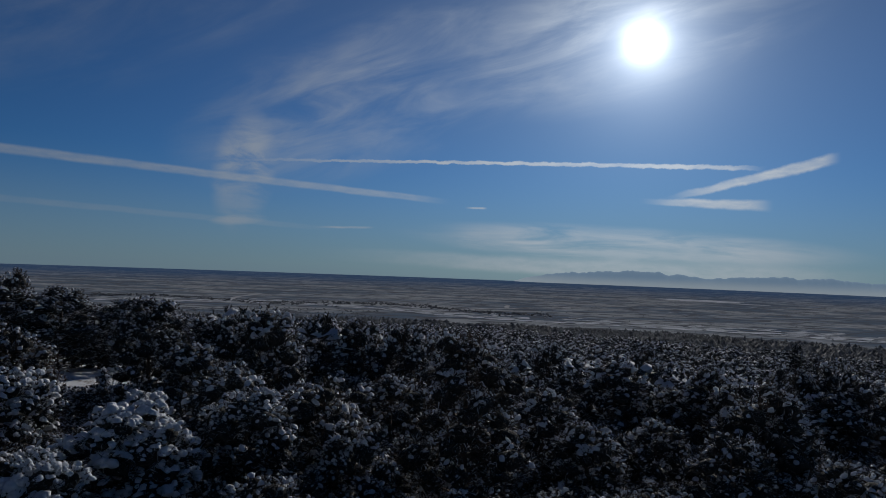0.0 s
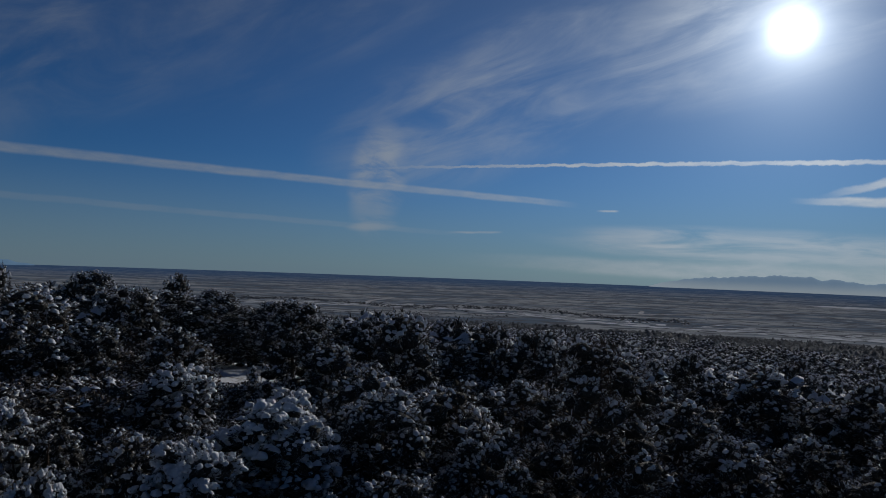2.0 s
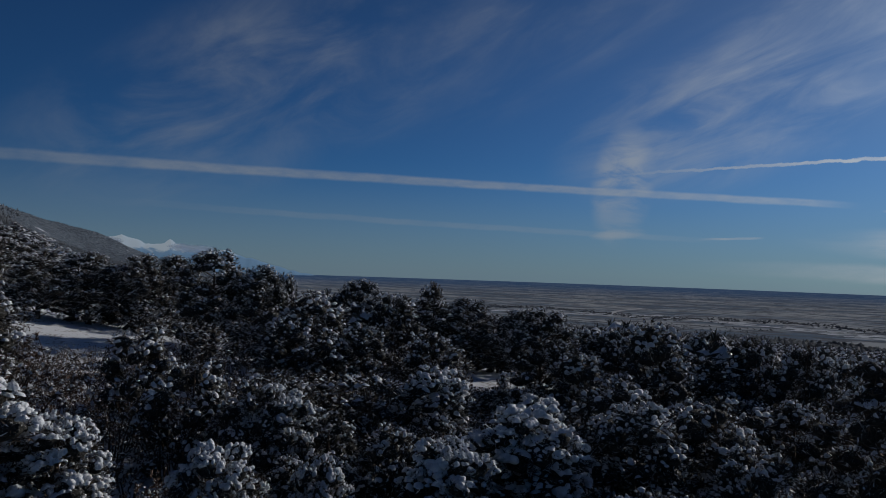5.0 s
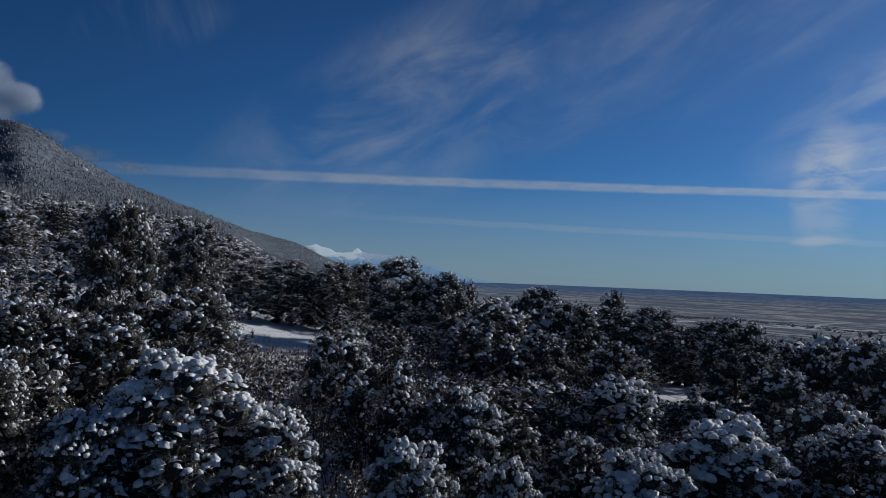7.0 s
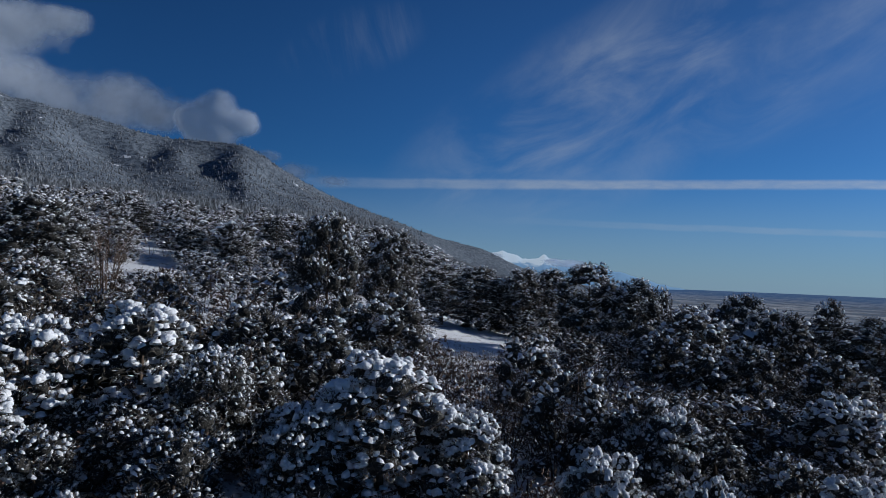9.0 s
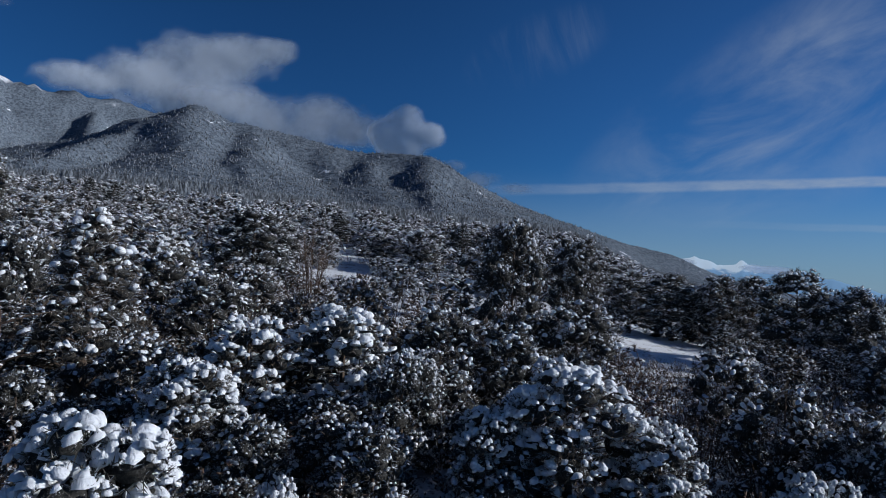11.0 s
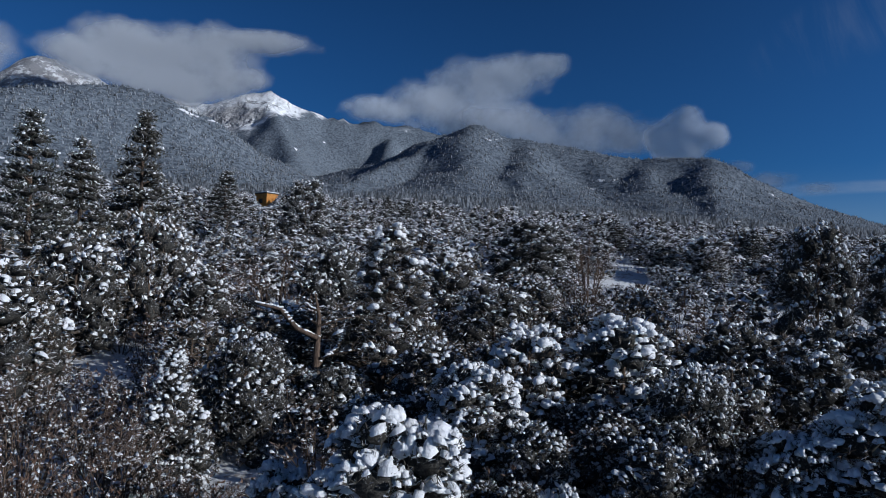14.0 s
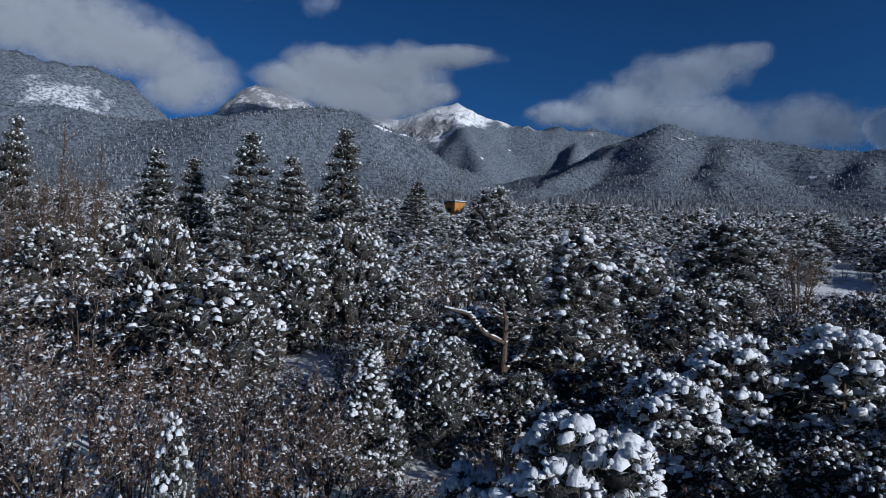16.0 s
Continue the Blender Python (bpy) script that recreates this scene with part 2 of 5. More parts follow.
def mesh_from(name, verts, faces, material=None, shade=False):
    me = bpy.data.meshes.new(name)
    verts, faces = np.asarray(verts, np.float32), np.asarray(faces, np.int32)
    k = faces.shape[1]
    me.vertices.add(len(verts))
    me.vertices.foreach_set("co", verts.ravel())
    me.loops.add(faces.size)
    me.loops.foreach_set("vertex_index", faces.ravel())
    me.polygons.add(len(faces))
    me.polygons.foreach_set("loop_start", np.arange(0, faces.size, k, dtype=np.int32))
    me.polygons.foreach_set("loop_total", np.full(len(faces), k, np.int32))
    if shade:
        me.polygons.foreach_set("use_smooth", np.ones(len(faces), bool))
    me.update(calc_edges=True)
    me.validate()
    if material:
        me.materials.append(material)
    return me


# ---------------------------------------------------------------- materials
def material(name):
    m = bpy.data.materials.new(name)
    m.use_nodes = True
    return m, Nodes(m.node_tree)


def finish(N, colour, rough=0.8, normal=None, spec=0.3, sss=None):
    b = N.add("ShaderNodeBsdfPrincipled")
    N.put(b.inputs["Base Color"], colour if not isinstance(colour, tuple) else (*colour, 1.0))
    N.put(b.inputs["Roughness"], rough)
    b.inputs["Specular IOR Level"].default_value = spec
    if normal is not None:
        N.put(b.inputs["Normal"], normal)
    out = N.add("ShaderNodeOutputMaterial")
    N.put(out.inputs[0], b.outputs[0])
    return b


def mat_snow():
    m, N = material("snow")
    p = N.add("ShaderNodeTexCoord").outputs["Object"]
    fine, big = N.noise(p, 45.0, 4.0, 0.6), N.noise(p, 2.5, 3.0)
    col = N.mix(N.ramp(big, 0.3, 0.7), (0.78, 0.80, 0.83), (0.90, 0.91, 0.92))
    finish(N, col, 0.7, N.bump(N.math("ADD", N.math("MULTIPLY", fine, 0.35), N.noise(p, 9.0, 4.0, 0.6)), 0.8, 0.09), 0.2)
    return m


def mat_needles(name, dark, pale, frost):
    """Foliage; some sprays, and those facing up, are dusted with snow."""
    m, N = material(name)
    g = N.add("ShaderNodeNewGeometry")
    rnd = g.outputs["Random Per Island"]
    sep = N.add("ShaderNodeSeparateXYZ")
    N.put(sep.inputs[0], g.outputs["Normal"])
    up = N.math("ABSOLUTE", sep.outputs[2])
    inst = N.add("ShaderNodeObjectInfo").outputs["Random"]
    col = N.mix(N.math("FRACT", N.math("MULTIPLY", rnd, 7.31)), dark, pale)
    warm = N.mix(N.math("MULTIPLY", inst, 0.5), col, (pale[0] * 1.5, pale[1] * 1.05, pale[2] * 0.8))
    dust = N.math("MULTIPLY", N.ramp(rnd, 1.0 - frost, 1.0 - frost + 0.05), N.ramp(up, 0.15, 0.5))
    finish(N, N.mix(dust, warm, (0.76, 0.78, 0.82)), 0.7, None, 0.2)
    return m


def mat_bough():
    """Dense inner foliage: dark tangled needles with snow caught among them."""
    m, N = material("tangled_boughs")
    g = N.add("ShaderNodeNewGeometry")
    p = g.outputs["Position"]
    sep = N.add("ShaderNodeSeparateXYZ")
    N.put(sep.inputs[0], g.outputs["Normal"])
    fine, mid = N.noise(p, 26.0, 3.0, 0.7), N.noise(p, 9.0, 4.0, 0.65)
    mixed = N.math("ADD", N.math("MULTIPLY", fine, 0.55), N.math("MULTIPLY", mid, 0.45))
    col = N.mix(N.ramp(mixed, 0.40, 0.60), (0.028, 0.028, 0.027), (0.066, 0.063, 0.056))
    caught = N.math("MULTIPLY", N.ramp(mixed, 0.56, 0.61), N.ramp(sep.outputs[2], -0.25, 0.55, 0.05, 1.0))
    finish(N, N.mix(caught, col, (0.76, 0.78, 0.82)), 0.9, N.bump(mixed, 1.0, 0.08), 0.1)
    return m


def mat_bark():
    m, N = material("bark")
    p = N.add("ShaderNodeTexCoord").outputs["Object"]
    mp = N.add("ShaderNodeMapping")
    N.put(mp.inputs[0], p)
    mp.inputs["Scale"].default_value = (9, 9, 2)
    n = N.noise(mp.outputs[0], 2.0, 5.0, 0.65)
    finish(N, N.mix(N.ramp(n, 0.3, 0.7), (0.045, 0.032, 0.026), (0.16, 0.115, 0.085)), 0.9, N.bump(n, 0.8, 0.03), 0.2)
    return m


MEADOW = (-math.sin(radians(141.8)) * 2090, math.cos(radians(141.8)) * 2090)     # an open snowfield below the crags
def mat_ground():
    """Snow with litter and scrub on the slope, tawny grass and drifts on the plain with haze blue painted in far out,
    rock and snow high up.
    """
    m, N = material("snowy_ground")
    geo = N.add("ShaderNodeNewGeometry")
    p = geo.outputs["Position"]
    sep = N.add("ShaderNodeSeparateXYZ")
    N.put(sep.inputs[0], p)
    x, y, z = sep.outputs
    r = N.math("SQRT", N.math("ADD", N.math("MULTIPLY", x, x), N.math("MULTIPLY", y, y)))
    fine, mid = N.noise(p, 3.0, 6.0, 0.6), N.noise(p, 0.35, 4.0, 0.6)
    litter = N.ramp(N.math("ADD", N.math("MULTIPLY", fine, 0.6), N.math("MULTIPLY", mid, 0.5)), 0.58, 0.68)
    snow = N.mix(N.math("MULTIPLY", litter, 0.75), (0.82, 0.84, 0.87), (0.16, 0.12, 0.085))
    # the plain: long fields drawn out across the view
    mp = N.add("ShaderNodeMapping")
    N.put(mp.inputs[0], p)
    mp.inputs["Scale"].default_value = (0.0020, 0.0044, 0.0)
    mp.inputs["Rotation"].default_value = (0.0, 0.0, 0.10)
    fields = N.noise(mp.outputs[0], 1.6, 7.0, 0.62, 0.4)
    drift = N.noise(mp.outputs[0], 5.0, 6.0, 0.65, 0.2)
    grass = N.mix(N.ramp(fields, 0.42, 0.58), (0.17, 0.22, 0.28), (0.46, 0.48, 0.49))
    brush = N.mix(N.ramp(N.noise(mp.outputs[0], 9.0, 5.0, 0.6), 0.50, 0.56), grass, (0.17, 0.18, 0.20))
    # distance haze put into the colour: fields turn blue from 2100 m outward
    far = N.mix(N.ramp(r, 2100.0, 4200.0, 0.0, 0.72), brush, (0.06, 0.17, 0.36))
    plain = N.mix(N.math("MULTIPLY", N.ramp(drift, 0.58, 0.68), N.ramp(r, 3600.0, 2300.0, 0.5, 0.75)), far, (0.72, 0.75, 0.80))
    on_plain = N.math("MULTIPLY", N.ramp(z, -38.0, -50.0), N.ramp(r, 800.0, 1000.0))
    # the flanks: frosted dark scrub between snow, bare snow and rock near the tops
    speck = N.noise(p, 0.11, 6.0, 0.72)
    patch = N.noise(p, 0.012, 4.0, 0.6)
    flank = N.mix(N.ramp(speck, 0.42, 0.58), (0.074, 0.090, 0.113), (0.180, 0.212, 0.248))
    flank = N.mix(N.ramp(N.noise(p, 0.45, 4.0, 0.7), 0.57, 0.65, 0.0, 0.5), flank, (0.52, 0.56, 0.61))
    flank = N.mix(N.ramp(patch, 0.685, 0.71), flank, (0.8, 0.82, 0.86))
    nz = N.add("ShaderNodeSeparateXYZ")
    N.put(nz.inputs[0], geo.outputs["Normal"])
    crag = N.math("ADD", N.ramp(N.noise(p, 0.011, 8.0, 0.68, 0.6), 0.52, 0.58), N.ramp(nz.outputs[2], 0.76, 0.62), clamp=True)
    bluff = N.math("MULTIPLY", N.ramp(y, -1450.0, -1750.0), N.ramp(N.noise(p, 0.024, 6.0, 0.7), 0.42, 0.54))          # bare cliffs on the southern summit
    crag = N.math("MAXIMUM", crag, bluff)
    high = N.mix(N.math("MULTIPLY", crag, 0.75), (0.88, 0.90, 0.93), (0.16, 0.16, 0.17))
    line = N.math("ADD", z, N.math("MULTIPLY", N.math("SUBTRACT", patch, 0.5), 320.0))
    line = N.math("SUBTRACT", line, N.ramp(y, -1250.0, -980.0, 0.0, 190.0))
    line = N.math("SUBTRACT", line, N.ramp(r, 2800.0, 2500.0, 0.0, 150.0))
    flank = N.mix(N.ramp(line, 490.0, 570.0), flank, high)
    mx, my = N.math("SUBTRACT", x, MEADOW[0]), N.math("SUBTRACT", y, MEADOW[1])
    away = N.math("SQRT", N.math("ADD", N.math("MULTIPLY", mx, mx), N.math("MULTIPLY", my, my)))
    away = N.math("ADD", away, N.math("MULTIPLY", N.math("SUBTRACT", N.noise(p, 0.014, 6.0, 0.7), 0.5), 620.0))
    flank = N.mix(N.math("MULTIPLY", N.ramp(away, 130.0, 20.0, 0.0, 0.8), N.ramp(speck, 0.40, 0.56, 0.1, 1.0)), flank, (0.74, 0.77, 0.82))
    col = N.mix(N.ramp(r, 220.0, 420.0), snow, flank)
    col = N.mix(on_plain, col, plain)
    relief = N.math("MULTIPLY", N.math("ADD", N.noise(p, 0.02, 7.0, 0.7), N.noise(p, 0.006, 5.0, 0.6)), N.ramp(line, 560.0, 700.0))
    rock = N.bump(relief, 1.0, 30.0)
    soil = N.add("ShaderNodeBump")
    soil.inputs["Strength"].default_value, soil.inputs["Distance"].default_value = 0.5, 0.12
    N.put(soil.inputs["Height"], N.math("ADD", fine, mid))
    N.put(soil.inputs["Normal"], rock)
    finish(N, col, 0.85, soil.outputs[0], 0.0)
    return m


SNOW, BARK, BOUGH, GROUND = mat_snow(), mat_bark(), mat_bough(), mat_ground()
NEEDLE = mat_needles("pine_needles", (0.043, 0.041, 0.036), (0.105, 0.098, 0.082), 0.30)
RIME = mat_needles("rimed_needles", (0.035, 0.039, 0.036), (0.10, 0.102, 0.092), 0.62)
FIR = mat_needles("fir_needles", (0.026, 0.032, 0.029), (0.056, 0.064, 0.054), 0.2)
OAK = mat_needles("dry_oak_leaves", (0.056, 0.043, 0.036), (0.135, 0.102, 0.083), 0.27)


# ---------------------------------------------------------------- ground sheet
def build_ground():
    fine = np.arange(-42, 152, 0.42)
    coarse = np.arange(152, 318, 2.6)
    az = np.radians(np.concatenate([fine, coarse]))
    r = np.concatenate([np.linspace(2, 30, 20), np.geomspace(31.5, 900, 80), np.geomspace(918, 3700, 118), np.geomspace(3760, 4950, 16)])
    R, A = np.meshgrid(r, az, indexing="ij")
    X, Y = -np.sin(A) * R, np.cos(A) * R
    Z = terrain(X.ravel(), Y.ravel()).reshape(X.shape)
    n, m = X.shape
    verts = np.stack([X.ravel(), Y.ravel(), Z.ravel()], 1)
    i, j = np.meshgrid(np.arange(n - 1), np.arange(m), indexing="ij")
    k = (j + 1) % m
    faces = np.stack([i * m + j, (i + 1) * m + j, (i + 1) * m + k, i * m + k], -1).reshape(-1, 4)
    verts = np.vstack([verts, [[0, 0, height(0, 0)]]])
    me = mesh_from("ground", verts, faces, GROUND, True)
    bm = bmesh.new()
    bm.from_mesh(me)
    bm.verts.ensure_lookup_table()
    for q in range(m):
        bm.faces.new((bm.verts[n * m], bm.verts[q], bm.verts[(q + 1) % m]))
    bmesh.ops.recalc_face_normals(bm, faces=bm.faces[:])
    if sum(f.normal.z for f in bm.faces) < 0:
        bmesh.ops.reverse_faces(bm, faces=bm.faces[:])
    bm.to_mesh(me)
    bm.free()
    return tagged(new("ground", me), "snow-covered slope falling to a tawny winter plain", "ground", kind="structure")


build_ground()
# ---------------------------------------------------------------- trees
class Bag:
    """Gathers triangles."""
    def __init__(self):
        self.v, self.f, self.n = [], [], 0

    def put(self, verts, faces):
        verts = np.asarray(verts, float)
        self.v.append(verts)
        self.f.append(np.asarray(faces, int) + self.n)
        self.n += len(verts)

    def arrays(self):
        return np.vstack(self.v), np.vstack(self.f)

    def mesh(self, name, mat, shade=False):
        return mesh_from(name, *self.arrays(), mat, shade)


def stick(bag, pts, radii, sides=5):
    """A tapered limb through pts, closed at its tip."""
    pts = [Vector(p) for p in pts]
    verts, faces = [], []
    for i, p in enumerate(pts):
        along = (pts[min(i + 1, len(pts) - 1)] - pts[max(i - 1, 0)]).normalized()
        side = along.orthogonal().normalized()
        other = along.cross(side)
        for k in range(sides):
            a = 2 * math.pi * k / sides
            verts.append(p + (side * math.cos(a) + other * math.sin(a)) * radii[i])
    for i in range(len(pts) - 1):
        for k in range(sides):
            a, b = i * sides + k, i * sides + (k + 1) % sides
            faces += [(a, b, b + sides), (a, b + sides, a + sides)]
    verts.append(pts[-1] + (pts[-1] - pts[-2]).normalized() * radii[-1])
    tip, base = len(verts) - 1, (len(pts) - 1) * sides
    faces += [(base + k, base + (k + 1) % sides, tip) for k in range(sides)]
    bag.put(verts, faces)


def dome_shape(sides, rings, under):
    """A small lumpy cushion: a domed top and a shallow underside."""
    verts = [(0, 0, 1.0)]
    for rad, zz in rings:
        verts += [(rad * math.cos(2 * math.pi * k / sides), rad * math.sin(2 * math.pi * k / sides), zz) for k in range(sides)]
    faces = [(0, 1 + k, 1 + (k + 1) % sides) for k in range(sides)]
    for ring in range(len(rings) - 1):
        for k in range(sides):
            a, b = 1 + ring * sides + k, 1 + ring * sides + (k + 1) % sides
            faces += [(a, a + sides, b + sides), (a, b + sides, b)]
    if under:
        verts.append((0, 0, -0.75))
        last, base = len(verts) - 1, 1 + (len(rings) - 1) * sides
        faces += [(last, base + (k + 1) % sides, base + k) for k in range(sides)]
    return np.array(verts), np.array(faces)


DOME = dome_shape(6, ((0.62, 0.78), (0.98, 0.25), (0.92, -0.35), (0.45, -0.75)), True)
FLECK = (np.array([(0, 0, 0.75), (1.0, 0, -0.3), (0, 1.0, -0.3), (-1.0, 0, -0.3), (0, -1.0, -0.3)], float), np.array([(0, 1, 2), (0, 2, 3), (0, 3, 4), (0, 4, 1)]))
BLOB = dome_shape(6, ((0.8, 0.55), (1.0, -0.1), (0.62, -0.7)), True)
OCTA = (np.array([(0, 0, 1.0), (1, 0, 0), (0, 1, 0), (-1, 0, 0), (0, -1, 0), (0, 0, -0.8)], float), np.array([(0, 1, 2), (0, 2, 3), (0, 3, 4), (0, 4, 1), (5, 2, 1), (5, 3, 2), (5, 4, 3), (5, 1, 4)]))
BUD = dome_shape(5, ((0.8, 0.55), (1.0, -0.35)), False)
DOME_LOW = dome_shape(6, ((0.8, 0.6), (1.0, -0.15), (0.5, -0.7)), False)


def cushion(bag, at, size, rng, low=False, flat=0.62, long=1.5):
    verts, faces = FLECK if low == "fleck" else DOME_LOW if low else DOME
    s = size * np.array([rng.uniform(0.85, long), rng.uniform(0.65, 1.1), flat * rng.uniform(0.65, 1.3)])
    w = verts * s * (1 + rng.uniform(-0.16, 0.16, (len(verts), 1)))
    a = rng.uniform(0, 2 * math.pi)
    c, q = math.cos(a), math.sin(a)
    tx, ty = rng.uniform(-0.22, 0.22, 2)
    x, y = w[:, 0] * c - w[:, 1] * q, w[:, 0] * q + w[:, 1] * c
    bag.put(np.stack([x + at[0], y + at[1], w[:, 2] + tx * x + ty * y + at[2]], 1), faces)


def sprays(bag, centres, outward, count, length, width, rng, droop=0.0):
    """Needle sprays: slim blades fanned round each centre, leaning outward and up."""
    n = len(centres)
    c = np.repeat(np.asarray(centres, float), count, 0)
    o = np.repeat(np.asarray(outward, float), count, 0)
    d = rng.normal(0, 1, (n * count, 3)) + 0.9 * o
    d[:, 2] += 0.35 - droop
    d /= np.linalg.norm(d, axis=1)[:, None] + 1e-9
    s = np.cross(d, rng.normal(0, 1, d.shape))
    s /= np.linalg.norm(s, axis=1)[:, None] + 1e-9
    L = length * rng.uniform(0.6, 1.25, (n * count, 1))
    w = width * rng.uniform(0.7, 1.3, (n * count, 1))
    verts = np.stack([c - s * w, c + s * w, c + d * L], 1).reshape(-1, 3)
    bag.put(verts, np.arange(n * count * 3).reshape(-1, 3))


def part(name, me, parent):
    ob = new(name, me)
    ob.parent = parent
    return ob


def make_tree(name, label, meshes):
    root = new(name)
    root.empty_display_size = 0.3
    for key, me in meshes:
        ob = part(key, me, root)
        if key in ("snow", "inner_foliage"):
            tagged(ob, kind="stuff")
    return tagged(root, label, "tree")


def strew(bag, shape, at, size, rng, rough=0.16, lean=0.22):
    """Many copies of one small shape, each turned, leaned and a little misshapen."""
    v, f = shape
    at, size = np.asarray(at, float), np.asarray(size, float)
    n, m = len(at), len(v)
    if n == 0:
        return
    w = v[None] * size[:, None, :] * (1 + rng.uniform(-rough, rough, (n, m, 1)))
    a = rng.uniform(0, 2 * math.pi, (n, 1))
    t = rng.uniform(-lean, lean, (n, 2, 1))
    x, y = w[..., 0] * np.cos(a) - w[..., 1] * np.sin(a), w[..., 0] * np.sin(a) + w[..., 1] * np.cos(a)
    p = np.stack([x, y, w[..., 2] + t[:, 0] * x + t[:, 1] * y], -1) + at[:, None, :]
    bag.put(p.reshape(-1, 3), (f[None] + (np.arange(n) * m)[:, None, None]).reshape(-1, 3))


def sphere_ways(n, rng):
    """Directions spread evenly over a sphere."""
    k = np.arange(n) + 0.5
    z, a = 1 - 2 * k / n, k * 2.39996 + rng.uniform(0, 6.28)
    q = np.sqrt(1 - z * z)
    return np.stack([q * np.cos(a), q * np.sin(a), z], 1)


def pine_arrays(seed, h, spread, profile, lobes, lobe, tuft, blades, leaf, wide, snow, cap, lod=0, bare=0.06, flat=0.8, pillows=0, whorls=0, droop=0.0):
    """Trunk, inner foliage, needles and snow of one evergreen: rounded boughs of close tufts, each holding snow on its upper side.
    profile(q) is the crown's radius at height q (0 foot of crown, 1 top)."""
    rng = np.random.default_rng(seed)
    trunk, boughs, crown, caps = Bag(), Bag(), Bag(), Bag()
    bend = rng.uniform(-0.05, 0.05, 2) * h
    def axis(z):
        q = z / h
        return np.array([bend[0] * math.sin(q * 2.2), bend[1] * math.sin(q * 2.6), z])
    base = h * 0.020 + 0.04
    zs = np.linspace(0, 0.93 * h, 7 if lod == 0 else 4)
    stick(trunk, [axis(z) - (np.array([0, 0, 0.35]) if z == 0 else 0) for z in zs], [base * (1.25 if z == 0 else 1) * (1 - 0.88 * z / h) for z in zs], 7 if lod == 0 else 4)
    C, S, Q = [], [], []
    for b in range(lobes):
        q = ((b + rng.uniform(0.1, 0.9)) / lobes) ** 0.8
        if whorls:
            q = min(0.99, (math.floor(q * whorls) + 0.5 + rng.normal(0, 0.22)) / whorls)
        size = lobe * rng.uniform(0.72, 1.28) * (0.55 + 0.5 * profile(q))
        a = b * 2.39996 + rng.uniform(-0.45, 0.45)
        out = np.array([math.cos(a), math.sin(a), 0.0])
        reach = max(0.0, spread * profile(q) * rng.uniform(0.78, 1.08) - 0.75 * size)
        z0 = h * (bare + (1 - bare) * q) - size * flat * 0.75 - droop * reach
        c = axis(max(z0, 0.3 * size)) + out * reach
        C.append(c)
        S.append(size)
        Q.append(q)
        root_ = axis(max(0.2, c[2] - 0.35 * reach + droop * reach))
        if reach > 0.2 and (lod == 0 or (lod == 1 and b % 3 == 0)):
            stick(trunk, [root_, (root_ + c) / 2 + np.array([0, 0, 0.08 * reach]), c], [base * 0.36, base * 0.22, base * 0.10], 4 if lod == 0 else 3)
    C, S, Q = np.array(C), np.array(S), np.array(Q)
    form = np.array([1.0, 1.0, flat])
    strew(boughs, OCTA if lod == 2 else BLOB, C, S[:, None] * form * (0.60 if lod == 2 else 0.70), rng, 0.25)
    centres, outs, tops, big_tops, big_sizes, sizes = [], [], [], [], [], []
    for i in range(lobes):
        ways = sphere_ways(max(6, int(12.6 * S[i] ** 2 * flat / tuft ** 2)), rng)
        ways = ways[ways[:, 2] > -0.65] + rng.normal(0, 0.12, (int((ways[:, 2] > -0.65).sum()), 3))
        ways /= np.linalg.norm(ways, axis=1)[:, None]
        P = C[i] + ways * form * S[i] * rng.uniform(0.84, 1.12, (len(ways), 1))
        d = np.linalg.norm((P[:, None] - C[None]) / (S[None, :, None] * form), axis=2)
        d[:, i] = 9
        ok = d.min(1) > 0.82
        P, ways = P[ok], ways[ok]
        centres.append(P)
        outs.append(ways)
        t = np.clip((ways[:, 2] + 0.1) / 0.65, 0, 1)
        hit = rng.random(len(P)) < snow * t * (0.45 + 0.55 * Q[i])
        tops.append(P[hit] + ways[hit] * leaf * 0.25)
        if pillows:
            up_ = np.flatnonzero(ways[:, 2] > 0.05)
            for j in rng.permutation(up_)[:int(pillows * (0.5 + 0.8 * Q[i]) * rng.uniform(0.6, 1.3))]:
                z = cap * (0.75 + 0.95 * rng.random() ** 1.6)
                at = P[j] + np.array([0, 0, 0.2 * z])
                for k in range(3 if lod == 0 else 2):
                    big_tops.append(at)
                    big_sizes.append((z * rng.uniform(0.9, 1.3), z * rng.uniform(0.8, 1.1), z * rng.uniform(0.65, 0.95)))
                    a = rng.uniform(0, 6.28)
                    at = at + z * np.array([0.95 * math.cos(a), 0.95 * math.sin(a), -rng.uniform(0.1, 0.5)])
                    z *= rng.uniform(0.55, 0.9)
    centres, outs, tops = np.vstack(centres), np.vstack(outs), np.vstack(tops)
    tip = axis(h - 0.12) + rng.normal(0, 0.06, (5, 3))
    centres, outs = np.vstack([centres, tip]), np.vstack([outs, np.tile([[0, 0, 1.0]], (5, 1))])
    sprays(crown, centres, outs * 1.5, blades, leaf, wide, rng, droop)
    z = cap * (0.55 + 0.75 * rng.random((len(tops), 1)) ** 1.5)
    strew(caps, FLECK if lod == 2 else BUD, tops, z * np.concatenate([rng.uniform(0.9, 1.4, (len(z), 1)), rng.uniform(0.75, 1.1, (len(z), 1)), rng.uniform(0.65, 1.05, (len(z), 1))], 1), rng, 0.24, 0.45)
    if big_tops:
        strew(caps, DOME_LOW if lod else DOME, big_tops, big_sizes, rng, 0.11, 0.3)
    return trunk, boughs, crown, caps


def round_crown(q):
    return max(0.02, 1 - abs((q - 0.36) / 0.68) ** 2.6) ** 0.45


